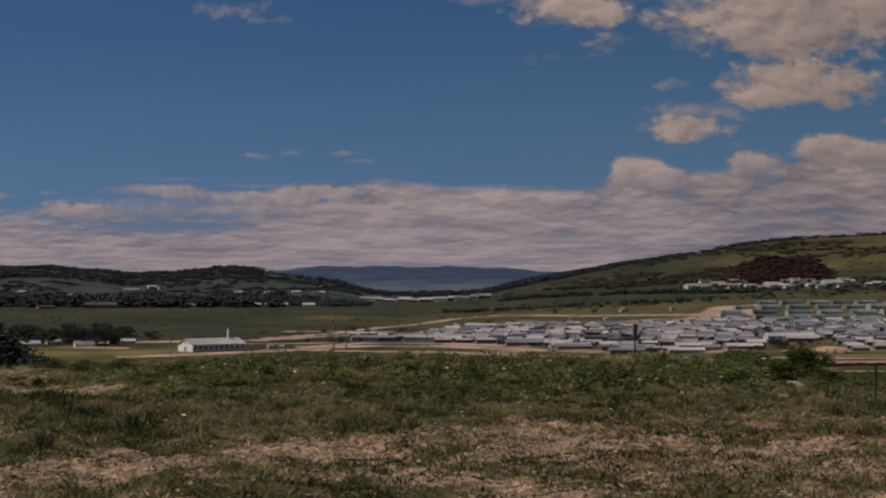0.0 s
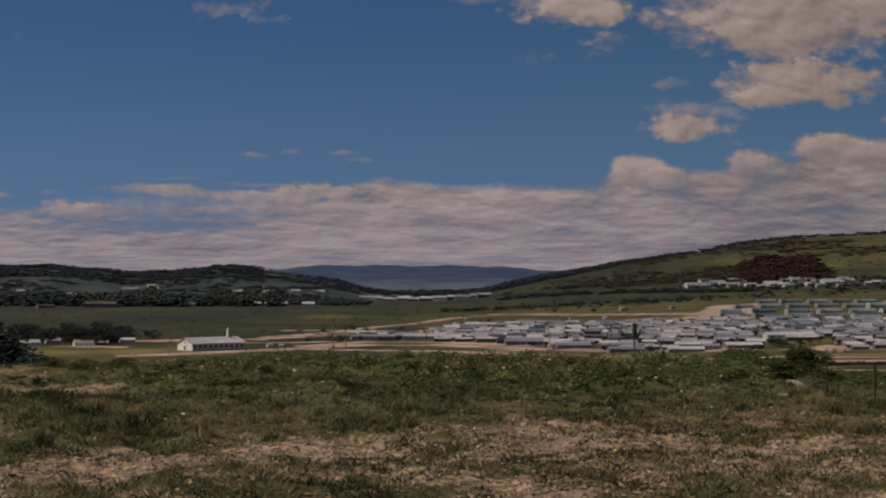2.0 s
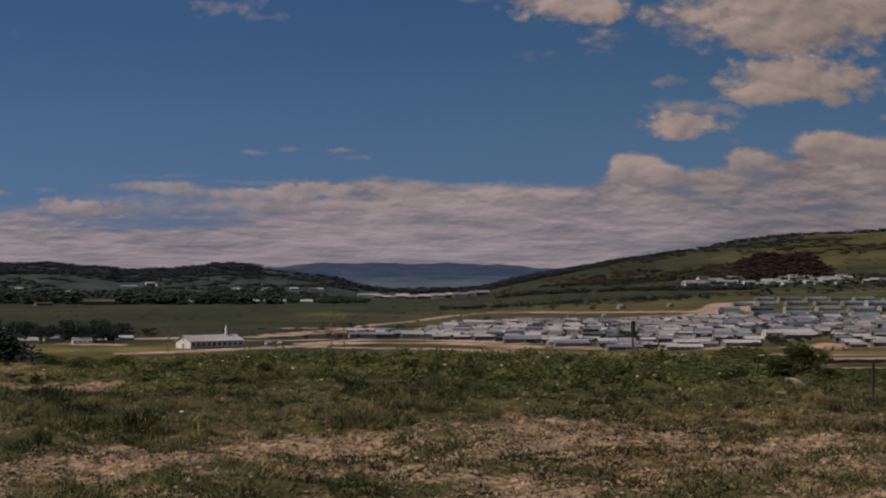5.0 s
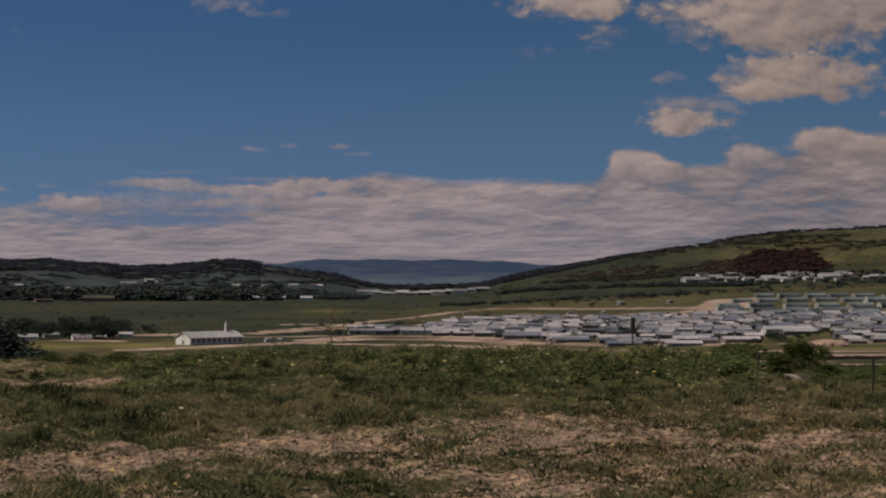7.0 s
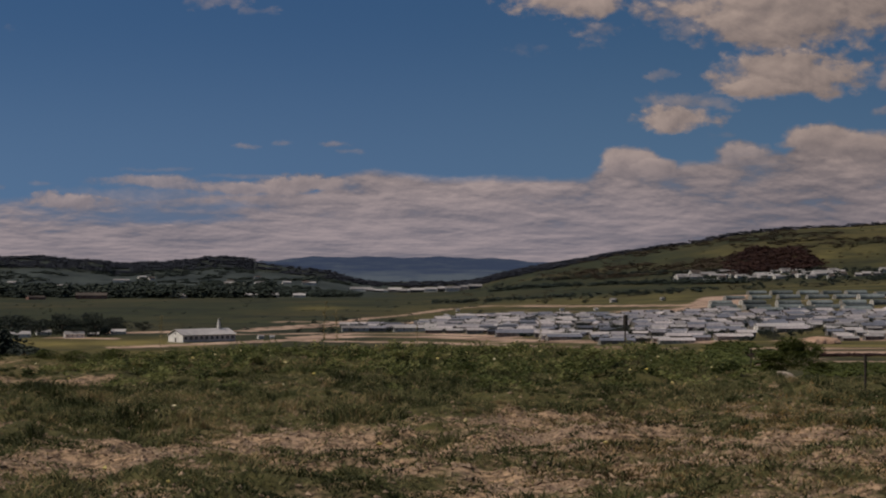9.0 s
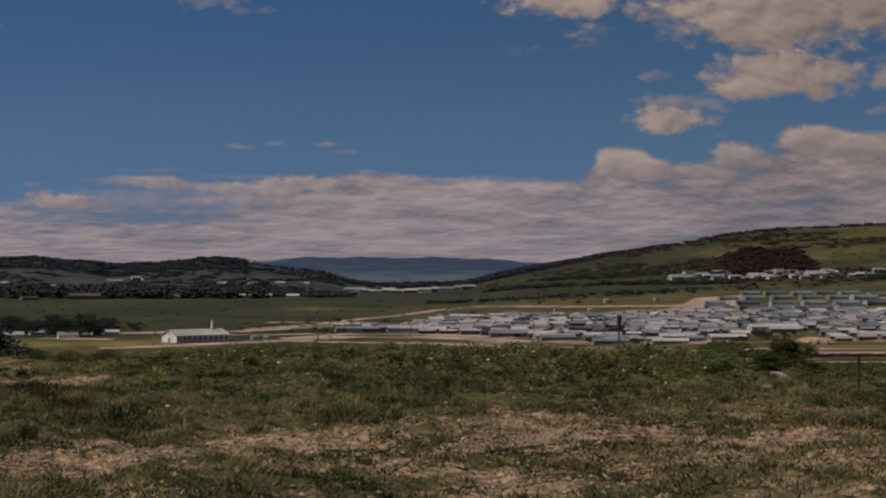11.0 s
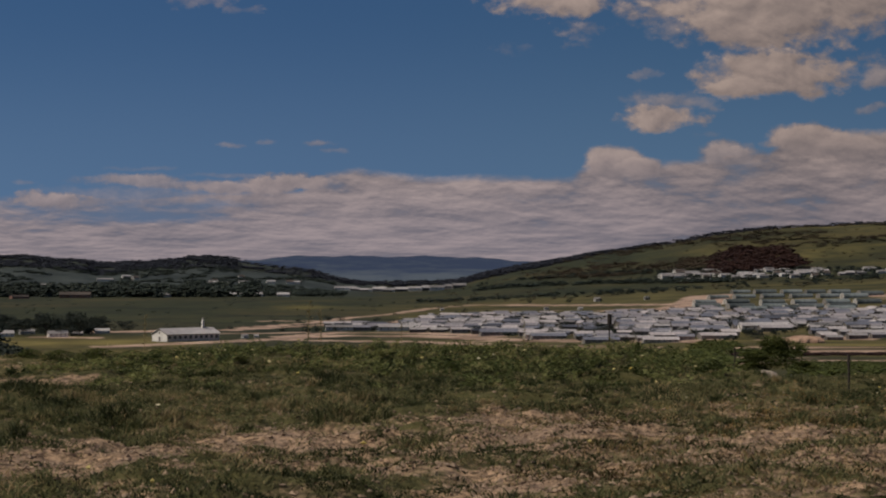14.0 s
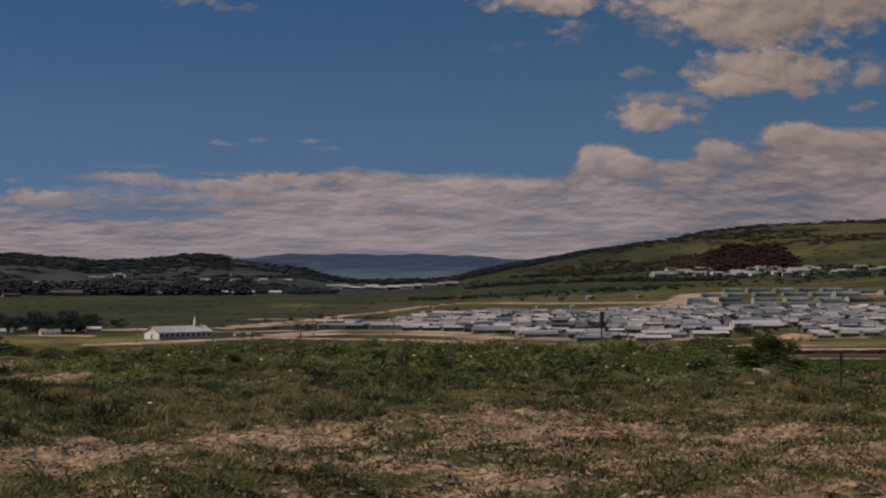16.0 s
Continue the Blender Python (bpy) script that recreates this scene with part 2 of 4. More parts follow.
def land(n):
    """Bare soil, turf, fields and tracks on the one sheet of ground."""
    at = n.add("ShaderNodeTexCoord").outputs["Object"]
    def attribute(name):
        a = n.add("ShaderNodeAttribute")
        a.attribute_name = name
        return a.outputs["Fac"]
    cover, track, wood, dry, hill_haze, far = (attribute(k) for k in ("cover", "track", "wood", "dry", "hill_haze", "far"))
    fine, mid, wide = n.noise(at, 9.0, 6.0, 0.75), n.noise(at, 2.1, 6.0, 0.7), n.noise(at, 0.16, 4.0)
    soil = n.mix(n.ramp(fine, 0.38, 0.62), rgb(0.050, 0.031, 0.019), rgb(0.375, 0.250, 0.153))
    soil = n.mix(n.math("MULTIPLY", n.ramp(mid, 0.42, 0.66), 0.5), soil, rgb(0.215, 0.15, 0.118))
    turf = n.mix(n.ramp(fine, 0.30, 0.70), rgb(0.024, 0.024, 0.009), rgb(0.088, 0.078, 0.030))
    turf = n.mix(n.math("MULTIPLY", n.ramp(wide, 0.4, 0.65), 0.4), turf, rgb(0.10, 0.086, 0.028))
    edge = n.math("ADD", cover, n.math("MULTIPLY", n.math("SUBTRACT", mid, 0.5), 2.2))
    near = n.mix(n.ramp(edge, 0.18, 0.72), soil, turf)
    # the valley's meadows and crops, drawn out across the slope
    big = n.noise(at, 0.0055, 4.0, 0.6, 0.4)
    furrow = n.add("ShaderNodeMapping", {"Vector": at, "Scale": (0.022, 0.017, 0.02), "Rotation": (0.0, 0.0, 0.35)}).outputs[0]
    bands = n.noise(furrow, 1.0, 5.0, 0.65)
    meadow = n.mix(n.ramp(bands, 0.3, 0.7), FIELD_DARK, FIELD_LIGHT)
    meadow = n.mix(n.math("MULTIPLY", n.ramp(big, 0.45, 0.68), 0.6), meadow, FIELD_PALE)
    meadow = n.mix(n.math("MULTIPLY", n.ramp(n.math("ADD", n.math("MULTIPLY", n.noise(at, 0.11, 5.0, 0.75), 0.5), n.math("MULTIPLY", n.noise(at, 0.021, 5.0, 0.7), 0.5)), 0.42, 0.62), 0.62), meadow, FIELD_SPECK)
    meadow = n.mix(dry, meadow, n.mix(n.ramp(bands, 0.35, 0.7), rgb(0.052, 0.044, 0.014), rgb(0.180, 0.142, 0.046)))
    # haze over the left hills' fields, painted in as a grey-blue tint
    meadow = n.mix(hill_haze, meadow, n.mix(n.ramp(bands, 0.3, 0.7), rgb(0.019, 0.024, 0.024), rgb(0.047, 0.055, 0.050)))
    meadow = n.mix(wood, meadow, n.mix(n.ramp(n.noise(at, 0.03, 4.0), 0.35, 0.65), rgb(0.016, 0.020, 0.016), rgb(0.040, 0.044, 0.030)))
    dust = n.mix(n.ramp(n.noise(at, 0.05, 5.0, 0.7), 0.3, 0.7), rgb(0.13, 0.080, 0.056), rgb(0.43, 0.30, 0.222))
    ragged = n.math("ADD", track, n.math("MULTIPLY", n.math("SUBTRACT", n.noise(at, 0.045, 6.0, 0.75), 0.5), 2.0))
    meadow = n.mix(n.ramp(ragged, 0.30, 0.72), meadow, dust)
    return n.mix(far, near, meadow)


FIELD_SPECK = rgb(0.010, 0.013, 0.006)
FIELD_DARK, FIELD_LIGHT, FIELD_PALE = rgb(0.014, 0.018, 0.010), rgb(0.044, 0.045, 0.019), rgb(0.078, 0.060, 0.025)
M = {
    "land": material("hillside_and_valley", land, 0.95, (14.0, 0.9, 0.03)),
    "grass": material("grass", tufted(rgb(0.021, 0.026, 0.009), rgb(0.070, 0.076, 0.030), rgb(0.168, 0.156, 0.070), rgb(0.33, 0.240, 0.125)), 0.75, thin=0.38),
    "dry_grass": material("dry_grass", leafy(rgb(0.15, 0.12, 0.055), rgb(0.30, 0.235, 0.12), rgb(0.13, 0.115, 0.05)), 0.8, thin=0.3),
    "withered_grass": material("withered_grass", tufted(rgb(0.055, 0.038, 0.017), rgb(0.140, 0.097, 0.042), rgb(0.255, 0.178, 0.080), rgb(0.38, 0.270, 0.140)), 0.85, thin=0.25),
    "rusty_grass": material("rusty_grass", leafy(rgb(0.20, 0.115, 0.035), rgb(0.36, 0.215, 0.075), rgb(0.22, 0.15, 0.06)), 0.85, thin=0.25),
    "weed": material("weed_leaves", tufted(rgb(0.022, 0.030, 0.010), rgb(0.078, 0.092, 0.029), rgb(0.186, 0.190, 0.070), rgb(0.27, 0.21, 0.105)), 0.7, thin=0.38),
    "shrub": material("shrub_leaves", leafy(rgb(0.035, 0.045, 0.010), rgb(0.105, 0.115, 0.030), rgb(0.055, 0.065, 0.018)), 0.65, thin=0.3),
    "tree": material("tree_leaves", leafy(rgb(0.009, 0.013, 0.011), rgb(0.035, 0.042, 0.027), rgb(0.019, 0.026, 0.021)), 0.7),
    "brown_scrub": material("brown_scrub_leaves", leafy(rgb(0.018, 0.015, 0.009), rgb(0.062, 0.052, 0.028), rgb(0.046, 0.032, 0.020), 0.02), 0.8),
    # distance haze is painted into these leaves as a blue-grey tint
    "far_tree": material("haze_tinted_leaves", leafy(rgb(0.013, 0.014, 0.020), rgb(0.030, 0.032, 0.042), rgb(0.023, 0.025, 0.033)), 0.8),
    "red_tree": material("russet_leaves", leafy(rgb(0.012, 0.005, 0.004), rgb(0.040, 0.016, 0.011), rgb(0.024, 0.011, 0.008)), 0.75),
    "bark": material("bark", mottled(rgb(0.05, 0.035, 0.025), rgb(0.13, 0.10, 0.075), 6.0), 0.9),
    "flower": material("yellow_petals", leafy(rgb(0.42, 0.31, 0.06), rgb(0.55, 0.45, 0.14), rgb(0.55, 0.48, 0.32)), 0.6),
    "clod": material("dry_clods", leafy(rgb(0.12, 0.078, 0.050), rgb(0.40, 0.285, 0.190), rgb(0.24, 0.172, 0.122), 1.5), 0.95),
    "bare_earth": material("bare_orange_earth", mottled(rgb(0.20, 0.115, 0.075), rgb(0.46, 0.30, 0.205), 1.2, 0.3), 0.95, (3.0, 0.3, 0.05)),
    "stone": material("stone", mottled(rgb(0.22, 0.17, 0.13), rgb(0.46, 0.38, 0.30), 5.0), 0.85),
    "white_wall": material("white_painted_boards", mottled(rgb(0.42, 0.395, 0.36), rgb(0.66, 0.625, 0.575), 0.9, 0.15, 0.14), 0.6),
    "cream_end": material("cream_painted_hut_end", mottled(rgb(0.16, 0.150, 0.135), rgb(0.37, 0.345, 0.31), 0.7, 0.2, 0.5), 0.7),
    "pale_wall": material("pale_weathered_boards", mottled(rgb(0.075, 0.066, 0.060), rgb(0.235, 0.21, 0.19), 0.8, 0.12, 0.6), 0.7),
    "grey_roof": material("weathered_grey_roofing", mixed_roof, 0.55),
    "pale_roof": material("pale_metal_roofing", mottled(rgb(0.195, 0.178, 0.172), rgb(0.37, 0.338, 0.325), 0.5, 0.08, 0.45), 0.45),
    "green_roof": material("faded_green_roofing", mottled(rgb(0.060, 0.071, 0.071), rgb(0.175, 0.190, 0.184), 0.6, 0.1, 0.5), 0.6),
    "dark_roof": material("dark_brown_roofing", mottled(rgb(0.05, 0.04, 0.035), rgb(0.12, 0.095, 0.08), 0.6, 0.1, 0.2), 0.7),
    "red_wall": material("dull_red_boards", mottled(rgb(0.14, 0.07, 0.055), rgb(0.26, 0.15, 0.12), 0.8, 0.1, 0.1), 0.8),
    "pane": material("window_glass", lambda n: rgb(0.11, 0.11, 0.115), 0.2, gloss=0.5),
    "door": material("dark_painted_door", mottled(rgb(0.06, 0.05, 0.045), rgb(0.11, 0.09, 0.08), 2.0), 0.6),
    "concrete": material("concrete", mottled(rgb(0.30, 0.28, 0.26), rgb(0.42, 0.40, 0.37), 2.0), 0.85),
    "post": material("grey_weathered_post", mottled(rgb(0.025, 0.02, 0.018), rgb(0.075, 0.06, 0.05), 12.0), 0.9),
}


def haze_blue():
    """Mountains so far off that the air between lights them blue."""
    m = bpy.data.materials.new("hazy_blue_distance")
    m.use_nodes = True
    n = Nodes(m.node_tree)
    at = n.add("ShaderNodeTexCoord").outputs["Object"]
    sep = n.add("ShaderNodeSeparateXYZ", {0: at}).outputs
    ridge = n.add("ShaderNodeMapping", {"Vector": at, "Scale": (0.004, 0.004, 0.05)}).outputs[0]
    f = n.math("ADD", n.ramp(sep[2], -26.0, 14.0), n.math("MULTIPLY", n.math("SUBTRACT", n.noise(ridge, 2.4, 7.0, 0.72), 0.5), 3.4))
    # air light painted in as a blue glow, paler towards the foot
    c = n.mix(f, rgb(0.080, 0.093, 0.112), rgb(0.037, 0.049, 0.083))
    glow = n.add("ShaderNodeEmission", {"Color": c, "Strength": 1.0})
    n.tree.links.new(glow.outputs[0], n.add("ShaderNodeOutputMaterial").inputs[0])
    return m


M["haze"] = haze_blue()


# ---- the shape of the land ----
def smooth(a, b, v):
    t = np.clip((np.asarray(v, float) - a) / (b - a), 0, 1)
    return t * t * (3 - 2 * t)


def waves(x, y, size, seed):
    """Cheap rolling relief of about -1 to 1: a few crossed sine waves."""
    out = 0
    for k in range(5):
        a, f, p = seed * 1.7 + k * 2.4, 2 * math.pi / size * (0.6 + 0.37 * k), seed * 3.1 + k * 1.9
        out = out + np.sin((x * math.cos(a) + y * math.sin(a)) * f + p) / (1 + 0.5 * k)
    return out / 2.6


def lumps(x, y, size, seed):
    """Irregular value noise, about -1 to 1, with lumps of the given size."""
    u, v = np.asarray(x, float) / size, np.asarray(y, float) / size
    i, j = np.floor(u), np.floor(v)
    fu, fv = u - i, v - j
    fu, fv = fu * fu * (3 - 2 * fu), fv * fv * (3 - 2 * fv)

    def corner(a, b):
        h = np.sin(a * 127.1 + b * 311.7 + seed * 74.7) * 43758.5453
        return (h - np.floor(h)) * 2 - 1
    low = corner(i, j) * (1 - fu) + corner(i + 1, j) * fu
    high = corner(i, j + 1) * (1 - fu) + corner(i + 1, j + 1) * fu
    return low * (1 - fv) + high * fv


CREST = 54.0      # distance of the near hill's brow
VALLEY = -26.5    # height of the valley floor
# heights of the hills' crests over the valley, by bearing in thousandths
LEFT_CREST = ((-300, -227, -204, -189, -174, -164, -151, -139, -127, -112, -101, -92, -80, -62, -51, -39, -27, -12), (48, 46.3, 48, 42, 41, 34.8, 37.5, 38.4, 42, 47.2, 44.5, 38.4, 34, 27.8, 17.2, 5.8, 1.5, 0))
RIGHT_CREST = ((-10, 10, 23, 38, 52, 67, 82, 97, 111, 126, 141, 155, 170, 185, 200, 214, 229, 280), (0, 3, 9.2, 17.4, 23.9, 28.0, 32.1, 37.8, 40.4, 44.6, 48.7, 54.4, 57.0, 58.8, 59.1, 57.9, 58.2, 56.2))


def ground(x, y):
    """Height of the one sheet of land at (x, y)."""
    x, y = np.asarray(x, float), np.asarray(y, float)
    ahead = np.maximum(y, 1.0)
    b = x / ahead
    # the near hillside, slightly rough, lower towards both ends of its brow
    near = -0.012 * y - 0.92 * smooth(6.5, 8.1, x) * smooth(27, 48, y) + 0.03 * smooth(3, 6, x) * smooth(8.7, 7.8, x) * smooth(36, 50, y) - 0.68 * smooth(-5.0, -9.0, x) * smooth(36, 52, y)
    rough = 0.09 * lumps(x, y, 1.7, 1) + 0.085 * lumps(x, y, 0.6, 2) + 0.055 * lumps(x, y, 0.27, 3)
    near = near + 0.04 * waves(x, y, 6.0, 1) + rough * smooth(70, 55, y) + (0.09 * (grass_cover(x, y) - 0.6)) * smooth(11, 13, y) * smooth(48, 40, y)
    # the fall to the valley floor, slower along the spur on the right
    steep = np.interp(y, [CREST, 80, 200, 430, 520], [-0.6, -3.0, -17.5, -25.8, VALLEY])
    spur = np.interp(y, [CREST, 110, 150, 300, 450, 640], [-1.4, -3.9, -5.5, -10.8, -15.6, -19.2])
    lift = 0.052 * np.logaddexp(0, (x - 25) / 25) * 25
    floor = VALLEY + lift * smooth(430, 700, y)
    w = smooth(0.112, 0.150, b)
    fall = steep * (1 - w) + spur * w
    z = near + (fall - near) * smooth(CREST - 4, CREST + 3, y)
    z = z + (floor - z) * smooth(480, 660, y)
    # the hill on the right and the wooded hills on the left
    hill = np.interp(b * 1000, RIGHT_CREST[0], RIGHT_CREST[1]) * smooth(1500, 2600, y)
    hill = hill * (1 + 0.04 * waves(x, y, 260, 4) * smooth(2560, 2200, y))
    left = np.interp(b * 1000, LEFT_CREST[0], LEFT_CREST[1]) * smooth(2100, 3000, y)
    left = left + (4.0 * waves(x, y, 330, 5) + 2.5 * waves(x, y, 130, 6)) * smooth(2180, 2350, y) * smooth(2920, 2700, y) * smooth(-20, -60, b * 1000)
    z = z + hill * (1 - 0.75 * smooth(2650, 3700, y)) + left * (1 - 0.8 * smooth(3050, 4000, y))
    z = z - lift * 0.9 * smooth(2600, 3600, y)
    z = z + 0.5 * waves(x, y, 300, 7) * smooth(700, 1200, y)
    # behind the camera the hillside goes on rising gently
    return np.where(y < 0, near * 0 - 0.03 * y + 0.05 * waves(x, y, 4.0, 1), z)


# ---- building helpers ----
def sheet(name, verts, faces, mat, smooth_faces=False):
    """A mesh object out of whole arrays of corners and faces of one size."""
    verts, faces = np.asarray(verts, np.float32), np.asarray(faces, np.int32)
    mesh = bpy.data.meshes.new(name)
    k = faces.shape[1]
    mesh.vertices.add(len(verts))
    mesh.vertices.foreach_set("co", verts.ravel())
    mesh.loops.add(faces.size)
    mesh.loops.foreach_set("vertex_index", faces.ravel())
    mesh.polygons.add(len(faces))
    mesh.polygons.foreach_set("loop_start", np.arange(len(faces), dtype=np.int32) * k)
    mesh.polygons.foreach_set("use_smooth", np.full(len(faces), smooth_faces))
    mesh.update(calc_edges=True)
    mesh.materials.append(mat)
    return new(name, mesh)


def part(name, bm, mat, parent=None, label=""):
    """Links a bmesh as one mesh object under a thing or under a part."""
    mesh = bpy.data.meshes.new(name)
    bmesh.ops.recalc_face_normals(bm, faces=bm.faces)
    bm.to_mesh(mesh)
    bm.free()
    mesh.materials.append(mat)
    ob = new(name, mesh)
    ob.parent = parent
    return tagged(ob, label)


def box(bm, x0, x1, y0, y1, z0, z1):
    v = [bm.verts.new(p) for p in ((x0, y0, z0), (x1, y0, z0), (x1, y1, z0), (x0, y1, z0), (x0, y0, z1), (x1, y0, z1), (x1, y1, z1), (x0, y1, z1))]
    for f in ((0, 3, 2, 1), (4, 5, 6, 7), (0, 1, 5, 4), (1, 2, 6, 5), (2, 3, 7, 6), (3, 0, 4, 7)):
        bm.faces.new([v[i] for i in f])
    return bm


def boxed(*sizes):
    return box(bmesh.new(), *sizes)


def prism(bm, outline, x0, x1):
    """An outline in (y, z) drawn out along x."""
    a, b = [bm.verts.new((x0, y, z)) for y, z in outline], [bm.verts.new((x1, y, z)) for y, z in outline]
    bm.faces.new(a)
    bm.faces.new(b[::-1])
    k = len(outline)
    for i in range(k):
        bm.faces.new((a[i], a[(i + 1) % k], b[(i + 1) % k], b[i]))
    return bm


def at(bearing, distance):
    """The place on the ground at a bearing in thousandths and a distance straight ahead."""
    x = bearing * distance / 1000
    return x, distance, float(ground(x, distance))


# ---- the land: one sheet to the horizon ----
TRACKS = [   # half-width in metres, then bearing and distance of each bend
    (8, (-160, 700), (-98, 750), (-42, 808), (0, 800), (40, 745)), (8, (40, 745), (64, 715), (110, 682), (152, 655)), (6, (-70, 800), (-42, 850), (0, 838), (40, 780)),
    (7, (-101, 885), (-42, 985), (-20, 990)), (6, (-110, 838), (-60, 850)), (13, (-160, 860), (-136, 875)),
    (5, (-95, 919), (-51, 1010), (-33, 1123), (-15, 1200), (8, 1362), (23, 1421)), (10, (30, 1430), (48, 1400), (67, 1326), (105, 1224), (132, 1162)), (8, (-80, 1030), (-42, 1040)),
    (14, (104, 1090), (120, 1050), (132, 1080), (145, 1110)), (17, (145, 1110), (149, 1220), (152, 1370)), (5, (188, 153), (268, 152)), (22, (210, 252), (268, 252)),
    (13, (163, 320), (178, 322)), (6, (156, 174), (174, 174)), (4, (160, 131), (173, 131)), (15, (194, 332), (204, 328)), (6, (-196, 800), (-168, 790)), (6, (-64, 762), (0, 735), (60, 672), (120, 632)), (5, (-12, 1010), (8, 1085), (24, 1140), (60, 1105)), (5, (-34, 968), (-12, 985)),
    (16, (196, 640), (214, 628)), (18, (225, 1150), (240, 1110)),
]
BARE = [   # place, half-widths, depth
    (-3.75, 18.8, 0.9, 3.0, 0.6), (-1.75, 21.8, 1.25, 2.7, 0.75), (0.9, 23.2, 1.5, 2.8, 0.42), (0.9, 17.2, 1.1, 1.9, 0.36), (3.0, 21.5, 1.3, 2.2, 0.28),
    (0.2, 27.6, 0.7, 0.9, 0.5), (-7.6, 37.5, 1.9, 2.4, 0.9), (-9.0, 37.5, 1.5, 2.2, 0.7), (3.2, 19.0, 1.4, 1.6, 0.12), (2.4, 25.5, 1.3, 1.8, 0.25), (-4.3, 15.6, 0.6, 1.2, 0.4),
]
TUFTED = [(-1.4, 17.0, 1.3, 0.9), (-4.2, 26.4, 2.0, 3.6), (2.6, 18.6, 0.5, 0.8), (4.4, 18.4, 0.8, 0.7), (-3.2, 15.4, 0.35, 0.5)]


def grass_cover(x, y):
    """How thickly the near hillside is grown over, 0 to 1."""
    c = 0.42 + 0.52 * smooth(25.5, 31.5, y + 2.0 * lumps(x, y, 4, 11)) + 0.30 * lumps(x, y, 1.6, 12) + 0.40 * lumps(x, y, 0.55, 13) + 0.22 * lumps(x, y, 0.26, 14)
    c = c - 0.10 * smooth(2.0, 5.0, x) * smooth(44, 30, y) - 0.06 * smooth(2.0, 3.4, x) * smooth(22, 18, y)
    for bx, by, rx, ry, deep in BARE:
        c = c - deep * np.exp(-(((x - bx) / rx) ** 2 + ((y - by) / ry) ** 2) ** 2)
    for bx, by, rx, ry in TUFTED:
        c = c + 0.60 * np.exp(-(((x - bx) / rx) ** 2 + ((y - by) / ry) ** 2) ** 2)
    return np.clip(c, 0, 1)


def track_cover(x, y):
    out = np.zeros_like(x)
    for half, *bends in TRACKS:
        pts = [(b * d / 1000, d) for b, d in bends]
        for (x0, y0), (x1, y1) in zip(pts, pts[1:]):
            t = np.clip(((x - x0) * (x1 - x0) + (y - y0) * (y1 - y0)) / ((x1 - x0) ** 2 + (y1 - y0) ** 2), 0, 1)
            gap = np.hypot(x - x0 - t * (x1 - x0), y - y0 - t * (y1 - y0))
            out = np.maximum(out, smooth(half * 1.35, half * 0.65, gap))
    b = x / np.maximum(y, 1) * 1000
    camp = smooth(-5, 30, b) * smooth(690, 740, y + 0.35 * np.minimum(x, 150)) * smooth(1420, 1150, y + 0.3 * x)
    return np.maximum(out, 0.30 * camp)


